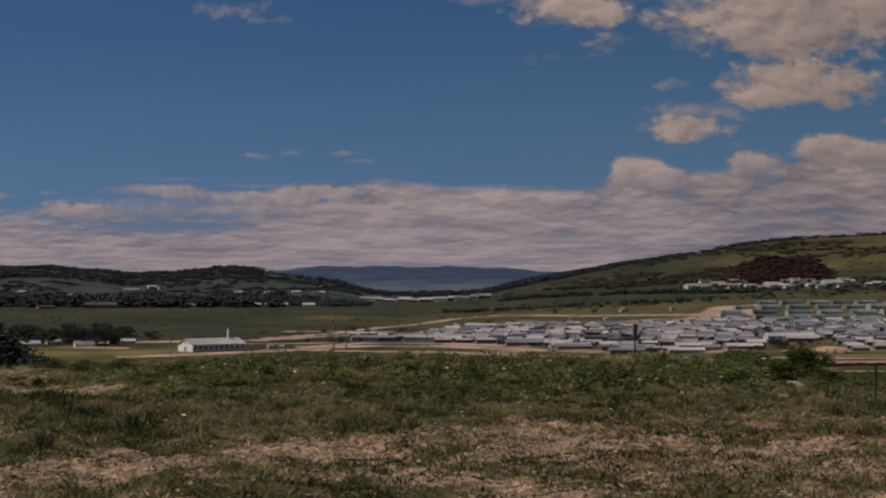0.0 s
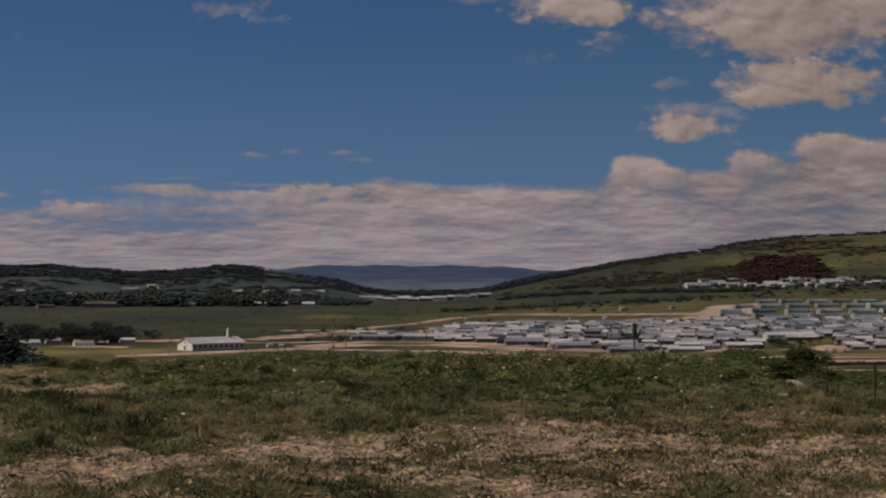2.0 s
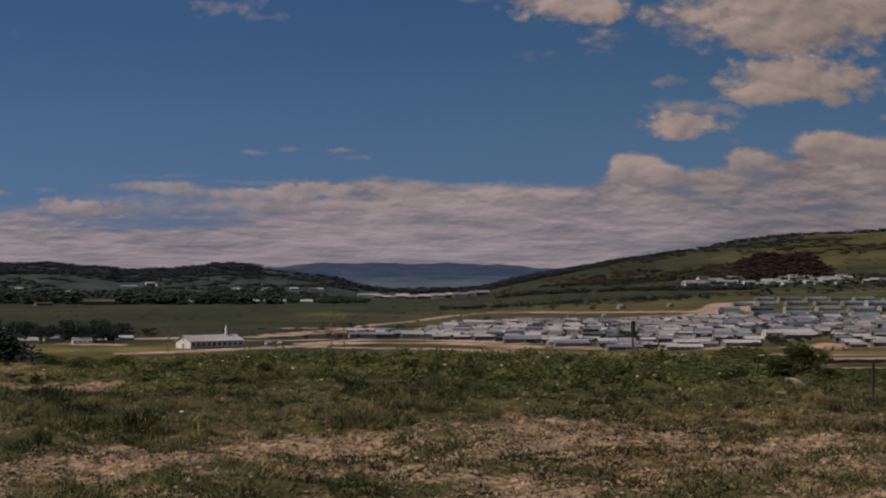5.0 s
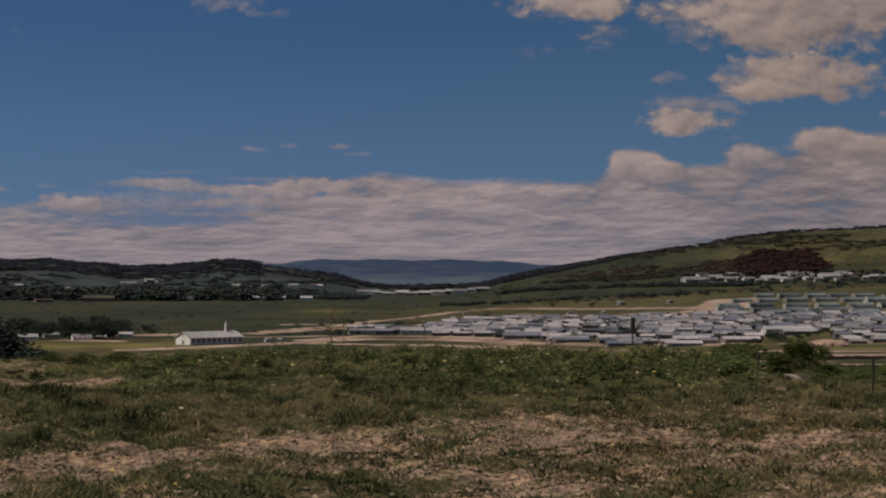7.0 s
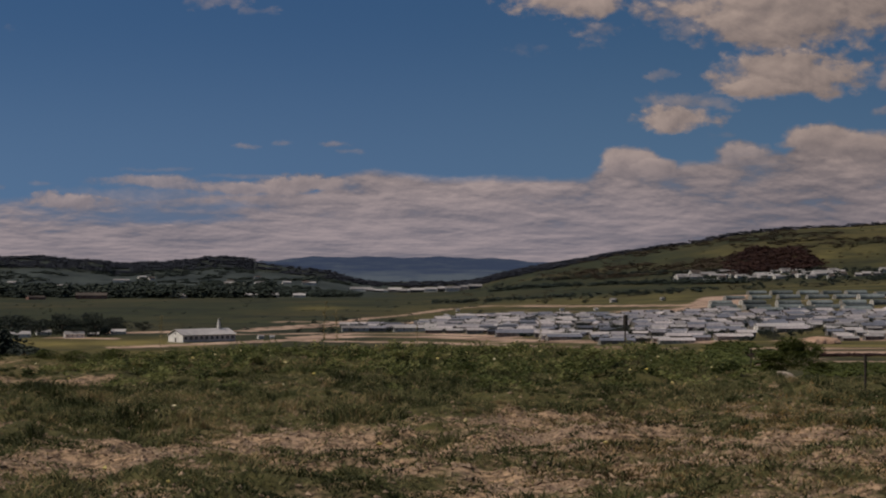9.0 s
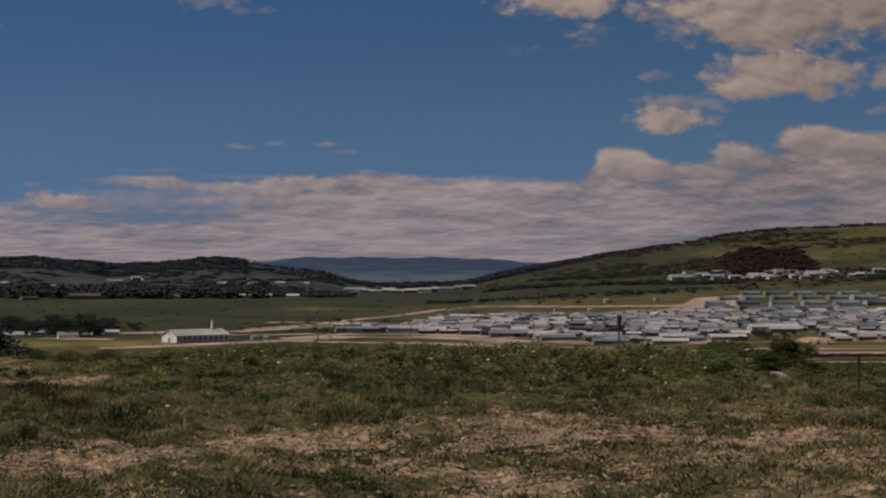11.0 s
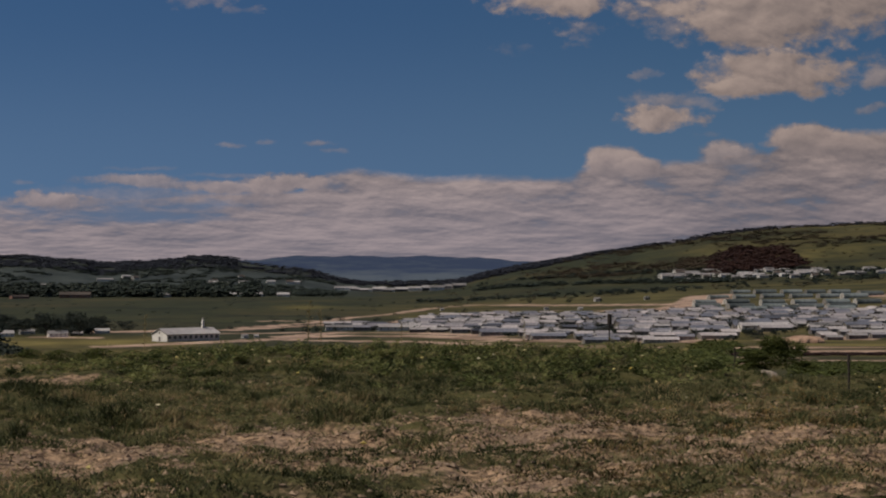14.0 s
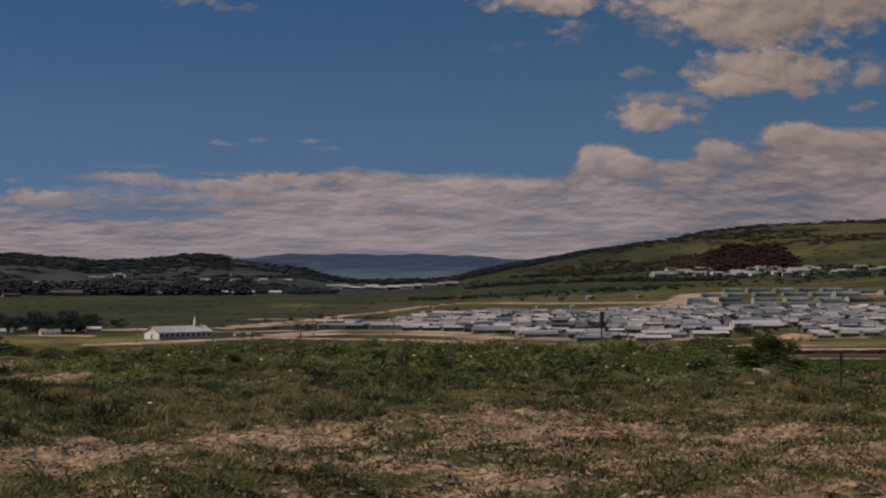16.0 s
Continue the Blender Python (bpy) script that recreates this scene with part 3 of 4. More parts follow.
def build_land():
    # bearings: close together ahead, wide apart behind; rings: close together where the slope is seen best
    ang = np.radians(np.concatenate([np.linspace(-180, -30, 26)[:-1], np.linspace(-30, -17, 14)[:-1], np.linspace(-17, 17, 300),
                                     np.linspace(17, 30, 14)[1:], np.linspace(30, 180, 26)[1:-1]]))
    rings = np.concatenate([[0.6, 1.5, 3, 5, 7, 9, 11], np.arange(12.5, 62, 0.17), np.geomspace(62, 440, 80)[1:],
                            28.0 * 3396 / np.arange(28.0 * 3396 / 440, 28.0 * 3396 / 2000, -1.4)[1:], np.arange(2010, 4960, 36)])
    a, r = np.meshgrid(ang, rings)
    x, y = r * np.sin(a), r * np.cos(a)
    z = ground(x, y)
    # the far rim rises into hills all round, out of view
    z = z + 60 * smooth(radians(22), radians(40), np.abs(a)) * smooth(2400, 4200, r) * (1 + 0.4 * waves(x, y, 900, 8))
    verts = np.concatenate([np.stack([x, y, z], -1).reshape(-1, 3), [[0, 0, float(ground(0, 0))]]])
    nr, na = x.shape
    i, j = np.meshgrid(np.arange(nr - 1), np.arange(na), indexing="ij")
    k = (j + 1) % na
    faces = np.stack([i * na + j, (i + 1) * na + j, (i + 1) * na + k, i * na + k], -1).reshape(-1, 4)[:, ::-1]
    hub = np.stack([np.full(na, nr * na), np.arange(na), (np.arange(na) + 1) % na, np.full(na, nr * na)], -1)
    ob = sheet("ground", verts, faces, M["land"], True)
    bm = bmesh.new()
    bm.from_mesh(ob.data)
    bm.verts.ensure_lookup_table()
    for h in hub:
        bm.faces.new((bm.verts[h[0]], bm.verts[h[2]], bm.verts[h[1]]))
    bm.to_mesh(ob.data)
    bm.free()
    x, y, z = verts.T
    b = x / np.maximum(y, 1) * 1000
    masks = {
        "cover": np.where((y > 10) & (y < 64), grass_cover(x, y), 0.6),
        "track": track_cover(x, y),
        "wood": np.clip(smooth(2560, 2700, y) * smooth(-80, -150, x) + smooth(1950, 2010, y) * smooth(2230, 2160, y) * smooth(-20, -60, x), 0, 1),
        "dry": np.clip(0.42 * smooth(500, 580, y) * smooth(1720, 1450, y) * smooth(-60, 20, b) + 0.7 * np.exp(-((b + 62) / 14) ** 2 - ((y - 1420) / 110) ** 2) + 0.6 * smooth(110, 180, b) * smooth(1650, 1900, y) * (0.5 + 0.5 * waves(x, y, 300, 21))
                       + 1.0 * smooth(860, 740, y) * smooth(450, 600, y) * smooth(-100, -130, b) * (0.9 + 0.4 * waves(x, y, 60, 22))
                       + smooth(56, 70, y) * smooth(640, 520, y) * smooth(110, 150, b) * (0.55 + 0.5 * waves(x, y, 70, 24)), 0, 1),
        # where the far left fields take their painted haze
        "hill_haze": smooth(2150, 2300, y) * smooth(-40, -100, x),
        "far": np.where(y > 0, smooth(57, 66, y), smooth(80, 140, np.hypot(x, y))),
    }
    for key, values in masks.items():
        ob.data.attributes.new(key, "FLOAT", "POINT").data.foreach_set("value", np.asarray(values, np.float32))
    tagged(ob, "rough grassy hillside falling to a wide green valley with dirt tracks", "ground", kind="structure")


build_land()


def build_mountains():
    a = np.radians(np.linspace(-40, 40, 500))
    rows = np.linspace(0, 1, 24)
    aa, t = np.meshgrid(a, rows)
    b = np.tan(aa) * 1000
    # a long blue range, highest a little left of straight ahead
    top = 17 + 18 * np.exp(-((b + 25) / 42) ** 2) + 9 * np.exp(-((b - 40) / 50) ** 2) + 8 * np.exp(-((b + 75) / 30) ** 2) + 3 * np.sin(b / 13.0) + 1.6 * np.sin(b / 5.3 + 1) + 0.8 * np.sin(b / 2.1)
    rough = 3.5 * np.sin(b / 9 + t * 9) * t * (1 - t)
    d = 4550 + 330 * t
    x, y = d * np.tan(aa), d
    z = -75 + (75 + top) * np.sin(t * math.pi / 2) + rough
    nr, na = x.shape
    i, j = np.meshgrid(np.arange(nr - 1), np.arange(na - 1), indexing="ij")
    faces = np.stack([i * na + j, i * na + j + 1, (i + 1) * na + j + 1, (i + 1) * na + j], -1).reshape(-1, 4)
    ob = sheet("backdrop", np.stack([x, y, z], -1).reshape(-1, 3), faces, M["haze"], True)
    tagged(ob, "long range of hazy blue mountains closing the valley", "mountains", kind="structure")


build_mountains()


# ---- foliage ----
def octa(centres, sizes, rng, squash=0.75):
    """Small rough lumps, each of eight triangles, at the given centres."""
    base = np.array([(1, 0, 0), (-1, 0, 0), (0, 1, 0), (0, -1, 0), (0, 0, 1), (0, 0, -1)], float)
    tri = np.array([(0, 2, 4), (2, 1, 4), (1, 3, 4), (3, 0, 4), (2, 0, 5), (1, 2, 5), (3, 1, 5), (0, 3, 5)])
    k = len(centres)
    v = base[None] * rng.uniform(0.55, 1.3, (k, 6, 1)) + rng.normal(0, 0.18, (k, 6, 3))
    t = rng.uniform(0, 2 * math.pi, k)
    c, s = np.cos(t)[:, None], np.sin(t)[:, None]
    v = np.stack([v[..., 0] * c - v[..., 1] * s, v[..., 0] * s + v[..., 1] * c, v[..., 2] * squash], -1)
    v = v * np.asarray(sizes).reshape(-1, 1, 1) + np.asarray(centres)[:, None]
    return v.reshape(-1, 3), (tri[None] + 6 * np.arange(k)[:, None, None]).reshape(-1, 3)


def leaves(centres, sizes, rng, lean=0.6):
    """Pointed, folded leaves of four triangles at the given centres."""
    k = len(centres)
    t = rng.uniform(0, 2 * math.pi, k)
    out = np.stack([np.cos(t), np.sin(t), rng.uniform(-0.2, 1.0, k) * lean], -1)
    out /= np.linalg.norm(out, axis=1)[:, None]
    side = np.stack([-np.sin(t), np.cos(t), rng.normal(0, 0.35, k)], -1)
    up = np.cross(out, side)
    s = np.asarray(sizes).reshape(-1, 1)
    c = np.asarray(centres)
    v = np.stack([c, c + s * (0.45 * out + 0.26 * side), c + s * out, c + s * (0.45 * out - 0.26 * side), c + s * (0.5 * out - 0.10 * up)], 1)
    tri = np.array([(0, 1, 4), (1, 2, 4), (2, 3, 4), (3, 0, 4)])
    return v.reshape(-1, 3), (tri[None] + 5 * np.arange(k)[:, None, None]).reshape(-1, 3)


def joined(pieces):
    verts, faces, start = [], [], 0
    for v, f in pieces:
        verts.append(v)
        faces.append(f + start)
        start += len(v)
    return np.concatenate(verts), np.concatenate(faces)


def crown_points(rng, count, height, width, low=0.25):
    """Points for the clumps of a crown: several lobes round the axis, more at the outside."""
    lobes = [(rng.normal(0, 0.22), rng.normal(0, 0.22), rng.uniform(low + 0.15, 0.85), rng.uniform(0.2, 0.36)) for _ in range(7)]
    out = []
    for k in range(count):
        lx, ly, lz, lr = lobes[k % 7]
        d = rng.normal(0, 1, 3)
        d = d / np.linalg.norm(d) * lr * rng.uniform(0.55, 1.05)
        out.append(((lx + d[0]) * width, (ly + d[1]) * width, (lz + d[2] * 0.62) * height))
    return np.array(out)


def tapered(bm, p0, p1, r0, r1, sides=7):
    a, b = Vector(p0), Vector(p1)
    q = (b - a).to_track_quat("Z", "Y")
    rings = [[bm.verts.new(c + q @ Vector((r * math.cos(t), r * math.sin(t), 0))) for t in (2 * math.pi * k / sides for k in range(sides))] for c, r in ((a, r0), (b, r1))]
    for k in range(sides):
        bm.faces.new((rings[0][k], rings[0][(k + 1) % sides], rings[1][(k + 1) % sides], rings[1][k]))
    bm.faces.new(rings[1])
    bm.faces.new(rings[0][::-1])


def trunk_mesh(height, seed):
    rng = random.Random(seed)
    bm = bmesh.new()
    r = height * 0.022
    tapered(bm, (0, 0, -0.3), (0, 0, height * 0.35), r * 1.3, r)
    tapered(bm, (0, 0, height * 0.35), (rng.uniform(-.3, .3), rng.uniform(-.3, .3), height * 0.8), r, r * 0.35)
    for k in range(5):
        t = k * 1.3 + rng.uniform(0, 0.6)
        z = height * rng.uniform(0.28, 0.5)
        tapered(bm, (0, 0, z), (math.cos(t) * height * 0.22, math.sin(t) * height * 0.22, z + height * 0.24), r * 0.55, r * 0.2, 5)
    return bm


def make_tree(height, width, seed, clumps, label, leaf="tree", low=0.25, fine=1.0):
    rng = np.random.default_rng(seed)
    tree = part("tree", trunk_mesh(height, seed), M["bark"])
    tree.name = "tree"
    v, f = joined([octa(crown_points(rng, clumps, height, width, low), rng.uniform(0.035, 0.075, clumps) * height * fine, rng),
                   leaves(crown_points(rng, clumps * 2, height, width * 1.04, low), rng.uniform(0.05, 0.09, clumps * 2) * height * fine, rng)])
    crown = sheet("crown", v, f, M[leaf])
    crown.parent = tree
    return tagged(tree, label, "tree")


def woods(name, places, height, width, seed, clumps, leaf, label, category):
    """Many far trees as one mass of clumps with trunks hidden among them."""
    rng = np.random.default_rng(seed)
    pieces = []
    kinds = [(crown_points(rng, clumps, 1.0, 1.0, 0.1), rng.uniform(0.09, 0.17, clumps)) for _ in range(6)]
    for n, (x, y) in enumerate(places):
        h, w = height * rng.uniform(0.6, 1.15), width * rng.uniform(0.7, 1.2)
        c, s = kinds[n % 6]
        pieces.append(octa(c * (w, w, h) + (x, y, float(ground(x, y))), s * w, rng, h / w * 0.8))
        pieces[-1][0][:, 2] -= 0.24 * h
    v, f = joined(pieces)
    return tagged(sheet(name, v, f, M[leaf]), label, category, kind="stuff")


def scattered(count, seed, b0, b1, d0, d1, keep=None):
    rng = np.random.default_rng(seed)
    out = []
    while len(out) < count:
        b, d = rng.uniform(b0, b1), rng.uniform(d0, d1)
        x = b * d / 1000
        if keep is None or keep(x, d):
            out.append((x, d))
    return out


# woods far off
woods("tree_belt", scattered(560, 31, -268, -84, 1930, 2260), 14, 18, 33, 40, "tree",
      "dark belt of broadleaf trees along the valley fields", "trees")
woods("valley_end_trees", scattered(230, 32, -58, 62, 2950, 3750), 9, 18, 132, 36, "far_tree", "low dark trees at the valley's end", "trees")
woods("field_edge_trees", scattered(190, 131, -90, -38, 2000, 2260), 6, 13, 133, 30, "tree", "low dark trees along a field edge", "trees")
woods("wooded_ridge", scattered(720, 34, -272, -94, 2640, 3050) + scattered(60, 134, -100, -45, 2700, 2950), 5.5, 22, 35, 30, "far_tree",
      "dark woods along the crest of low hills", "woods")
woods("hedgerow_trees", scattered(620, 36, -268, -42, 2230, 2760, lambda x, y: waves(np.array(x), np.array(y), 170, 137) > -0.1), 4.5, 16, 37, 26, "tree", "scattered dark trees between hillside fields", "trees")
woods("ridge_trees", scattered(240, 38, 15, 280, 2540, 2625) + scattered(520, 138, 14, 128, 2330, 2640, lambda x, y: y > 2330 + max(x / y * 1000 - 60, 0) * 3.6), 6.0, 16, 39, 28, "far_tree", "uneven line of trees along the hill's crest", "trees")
woods("slope_scrub", scattered(560, 40, 60, 275, 1900, 2560, lambda x, y: waves(np.array(x), np.array(y), 190, 41) > 0.05), 3.6, 15, 42, 24, "brown_scrub",
      "dark scrub in patches on a green hill slope", "scrub")
line = random.Random(151)
woods("foothill_trees", [(b * d / 1000, d) for b, d in ((b, 1985 - 1.85 * b + line.uniform(-18, 18) + 150 * (line.random() < 0.25)) for b in (line.uniform(30, 165) for _ in range(210)))], 4.8, 12, 152, 24, "tree", "broken dark line of trees along the foot of the hill", "trees")
woods("hill_bushes", scattered(260, 140, 10, 275, 1500, 2560), 2.6, 6, 142, 14, "brown_scrub", "small dark bushes dotted over a green hill", "bushes")
woods("field_bushes", scattered(90, 141, -260, 40, 900, 1900), 1.6, 5, 143, 14, "tree", "low dark bushes dotted over valley fields", "bushes")
woods("russet_grove", scattered(300, 43, 152, 203, 1800, 2110, lambda x, y: y < 1870 + 225 * min(max((204 - x / y * 1000) / 15, 0), 1) * min(max((x / y * 1000 - 151) / 8, 0), 1) + 25 * math.sin(x / 9)), 8, 15, 44, 40, "red_tree", "dense dark russet grove above the white houses", "grove")
woods("brown_thicket", scattered(170, 143, 124, 158, 1880, 2060, lambda x, y: waves(np.array(x), np.array(y), 60, 144) > -0.25), 5.0, 10, 145, 26, "brown_scrub", "broken brown thicket beside a russet grove", "scrub")
woods("roadside_hedge", scattered(150, 47, 164, 266, 192, 214), 0.42, 2.2, 48, 24, "red_tree", "low dark reddish hedge between two dirt roads", "hedge")
woods("spur_scrub", scattered(60, 147, 140, 200, 190, 300, lambda x, y: waves(np.array(x), np.array(y), 26, 148) > 0.0), 0.75, 2.4, 149, 30, "shrub", "rough green scrub on the falling slope", "scrub")
woods("brow_scrub", scattered(150, 247, 128, 160, 75, 300) + scattered(110, 248, 126, 166, 300, 470), 0.9, 2.4, 249, 26, "shrub", "low green scrub on the slope below the brow", "scrub")
woods("slope_tufts", scattered(420, 157, 196, 268, 60, 135), 0.3, 0.8, 158, 14, "shrub", "rough tufts of weeds on the falling slope", "weeds")
woods("field_hedge", scattered(46, 45, 60, 270, 1560, 1640) + scattered(80, 245, 0, 130, 1600, 1650, lambda x, y: waves(np.array(x), np.array(y), 90, 246) > -0.2), 4, 10, 46, 20, "tree", "low dark hedge below the hillside houses", "hedge")

# single trees in the valley
tree_a = make_tree(7.5, 8.5, 51, 260, "dark broadleaf tree beside valley houses", low=0.02)
tree_b = make_tree(6.0, 9.0, 52, 260, "dark spreading broadleaf tree beside valley houses", low=0.0)
tree_c = make_tree(4.2, 5.0, 53, 150, "small dark round tree beside a dirt track", low=0.05)
tree_a.matrix_basis, tree_b.matrix_basis, tree_c.matrix_basis = (pose(*at(b, d)) for b, d in ((-176, 840), (-196, 850), (-151, 880)))
rng = random.Random(5)
for k in range(48):
    tagged(copy_thing((tree_a, tree_b)[k % 2], pose(*at(rng.uniform(-242, -163), rng.uniform(795, 900)), 0, 0, rng.uniform(0, 360)) @ Matrix.Scale(rng.uniform(0.55, 1.2), 4)), group="trees beside the valley houses")
copy_thing(tree_b, pose(*at(-153, 895), 0, 0, 40) @ Matrix.Scale(0.75, 4))
for b, d, s in ((-167, 860, 1.0), (-53, 860, 0.8), (-58, 852, 0.9), (-40, 1000, 0.9), (-112, 950, 0.7), (79.4, 1358, 1.2), (58, 1425, 0.9), (95.4, 1345, 0.75), (120, 1318, 0.8), (24, 1130, 1.0), (-47, 1030, 0.9), (-22, 1020, 0.6), (-5, 930, 0.7), (-62, 995, 0.7), (-70, 860, 0.7)):
    copy_thing(tree_c, pose(*at(b, d), 0, 0, b * 7 % 360) @ Matrix.Scale(s, 4))
near_tree = make_tree(9.0, 8.5, 54, 2600, "large dark broadleaf tree below the hill's brow", low=0.1, fine=0.52)
near_tree.matrix_basis = pose(*at(-236, 150))
for b, d, s in ((-228, 158, 0.82), (-246, 145, 1.0), (-217, 140, 0.78), (-209, 138, 0.68), (-202, 136, 0.64), (-196, 137, 0.58), (-240, 128, 0.8), (-252, 135, 0.9), (-230, 132, 0.6), (-260, 140, 1.0)):
    copy_thing(near_tree, pose(*at(b, d), 0, 0, d * 11 % 360) @ Matrix.Scale(s, 4))


# ---- buildings ----
def gable_house(name, length, width, eave, ridge, wall, roof, label, category, windows=4, overhang=0.35, door_end=True, sills=True, pane_width=0.8):
    """A plain gabled building along x, its base at z = 0: body with roof, doors and windows as parts."""
    w = width / 2
    slope = (ridge - eave) / w
    body = part(name, prism(bmesh.new(), [(-w, -0.8), (w, -0.8), (w, eave), (0, ridge), (-w, eave)], -length / 2, length / 2), M[wall])
    body.name = name
    tagged(body, label, category)
    o = overhang
    bm = bmesh.new()
    for s in (-1, 1):
        prism(bm, [(0, ridge + 0.03), (s * (w + o), eave - o * slope + 0.03), (s * (w + o), eave - o * slope + 0.20), (0, ridge + 0.22)], -length / 2 - o, length / 2 + o)
    part("roof", bm, M[roof], body)
    sill, head = eave * 0.38, eave * 0.80
    for s in (-1, 1):
        for k in range(windows):
            x = (k + 0.5) / windows * length - length / 2
            pane = part("window", boxed(x - pane_width / 2, x + pane_width / 2, min(s * (w - 0.05), s * (w + 0.04)), max(s * (w - 0.05), s * (w + 0.04)), sill, head), M["pane"], body)
            if sills:
                part("sill", boxed(x - pane_width / 2 - 0.1, x + pane_width / 2 + 0.1, min(s * w, s * (w + 0.14)), max(s * w, s * (w + 0.14)), sill - 0.12, sill), M["white_wall"], pane)
    if door_end:
        door = part("door", boxed(-length / 2 - 0.06, -length / 2 + 0.05, -0.55, 0.55, 0, 2.1), M["door"], body)
        if sills:
            part("step", boxed(-length / 2 - 0.9, -length / 2 - 0.06, -0.8, 0.8, -0.5, 0.02), M["concrete"], body)
        if sills:
            part("vent", boxed(-length / 2 - 0.05, -length / 2 + 0.05, -0.4, 0.4, eave + 0.1, eave + 0.1 + (ridge - eave) * 0.4), M["door"], body)
    return body


def round_hut(name, length, width, height, label):
    """A hut with one curved roof from ground to ground and flat white ends."""
    def arch(w, h):
        return [(w / 2 * math.cos(t), h * math.sin(t) ** 0.8) for t in (math.pi * k / 10 for k in range(11))]
    inner = arch(width - 0.3, height - 0.12)
    body = part(name, prism(bmesh.new(), [(inner[0][0], -0.7)] + inner + [(inner[-1][0], -0.7)], -length / 2, length / 2), M["cream_end"])
    body.name = name
    tagged(body, label, "hut")
    outer = arch(width, height)
    part("roof", prism(bmesh.new(), [(outer[0][0], -0.5)] + outer + [(outer[-1][0], -0.5)] + [(inner[-1][0] + 0.02, -0.5)] + [(y, z + 0.01) for y, z in inner[::-1]] + [(inner[0][0] - 0.02, -0.5)], -length / 2 + 0.25, length / 2 - 0.25), M["green_roof"], body)
    part("door", boxed(-length / 2 - 0.05, -length / 2 + 0.05, -0.45, 0.45, 0, 1.9), M["pale_wall"], body)
    return body


def put(ob, bearing, distance, turn, size=1.0):
    ob.matrix_basis = pose(*at(bearing, distance), 0, 0, turn) @ Matrix.Scale(size, 4)
    return ob


# the white hall with its little steeple
# panes made extra wide so the front wall looks darker, as in shade
hall = gable_house("hall", 28.0, 11.0, 3.2, 5.5, "white_wall", "pale_roof", "long white wooden hall with small steeple beside a dirt track", "hall", 10, 0.5, pane_width=1.5)
put(hall, -120.5, 757, 43, 0.9)
steeple = part("steeple", boxed(8.6, 9.6, -0.5, 0.5, 4.4, 7.6), M["white_wall"], hall, "slim white steeple")
bm = bmesh.new()
base = [bm.verts.new(p) for p in ((8.5, -0.6, 7.6), (9.7, -0.6, 7.6), (9.7, 0.6, 7.6), (8.5, 0.6, 7.6))]
tip = bm.verts.new((9.1, 0, 10.2))
bm.faces.new(base[::-1])
for k in range(4):
    bm.faces.new((base[k], base[(k + 1) % 4], tip))
part("spire", bm, M["white_wall"], steeple)
part("foundation", boxed(-14.1, 14.1, -5.6, 5.6, -1.0, 0.25), M["concrete"], hall)

# the camp: rows of huts, one behind the other
long_hut = gable_house("barrack", 19.0, 5.6, 1.75, 3.0, "cream_end", "grey_roof", "long low barrack hut with weathered grey-blue roof and pale walls", "hut", 6)
hut = gable_house("hut", 7.4, 3.8, 1.6, 2.45, "pale_wall", "grey_roof", "small low camp hut with weathered roof and pale walls", "hut", 2, 0.25, True, False)
cabin = gable_house("cabin", 8.0, 4.0, 1.5, 2.35, "pale_wall", "pale_roof", "small weathered camp cabin with pale low roof", "cabin", 2, 0.25, True, False)
white_hut = gable_house("white_barrack", 23.0, 6.0, 2.1, 3.3, "white_wall", "pale_roof", "long white barrack hut at the camp's edge", "hut", 6)
green_hut = round_hut("round_roofed_hut", 14.6, 6.1, 2.7, "camp hut with rounded grey-green roof and pale end wall")
ROUND_ROWS = [   # first and last bearing, distance at each, spacing, turn of the huts
    (169, 221, 1370, 1222, 15.4, 12), (157, 228, 1245, 1092, 15.4, 12), (150, 236, 1125, 985, 15.4, 12), (151, 222, 1045, 925, 15.4, 11), (153, 222, 985, 890, 17.0, 10), (236, 252, 1130, 1080, 16.0, 20),
]
rng = random.Random(8)
first = {"long": long_hut, "hut": hut, "cabin": cabin, "green": green_hut, "white": white_hut}
unused = set(first)
taken, stands = [], []
# the camp's near and far edges: bearing, distance
NEAR_EDGE = ((-46, -15, -11, 23, 45, 67, 97, 141, 164, 170, 191, 206, 209), (872, 868, 850, 822, 774, 724, 668, 648, 666, 694, 696, 684, 622))
FAR_EDGE = ((-46, -14, -11, 8, 29, 67, 97, 126, 141, 152, 160, 215, 265), (950, 950, 985, 1060, 1115, 1060, 1020, 1005, 1030, 1010, 940, 868, 850))
FOOTPRINT = {"long": (19.7, 6.3), "hut": (7.9, 4.3), "cabin": (8.5, 4.5), "green": (13.2, 5.6), "white": (24.0, 6.4)}


def place_hut(kind, b, d, turn):
    """Stands a hut at a bearing and distance, unless another is in the way."""
    across = kind != "green" and rng.random() < 0.07
    scale = rng.uniform(0.94, 1.1) if kind == "green" else rng.uniform(0.88, 1.1) * (0.80 if d < 760 else 0.88 if d < 850 else 1.0)    # the nearest streets have the smallest huts
    long, deep = (side / 2 * scale + 0.2 for side in FOOTPRINT[kind][::-1 if across else 1])
    x = b * d / 1000
    if any(abs(x - tx) < 0.94 * (long + tl) and abs(d - ty - (x - tx) * 0.16) < deep + td for tx, ty, tl, td in stands):
        return
    stands.append((x, d, long, deep))
    taken.append((x, d))
    m = pose(*at(b, d), 0, 0, turn + rng.uniform(-4, 4) + 90 * across) @ Matrix.Scale(scale, 4)
    if kind in unused:
        unused.discard(kind)
        first[kind].matrix_basis = m
    else:
        copy_thing(first[kind], m)


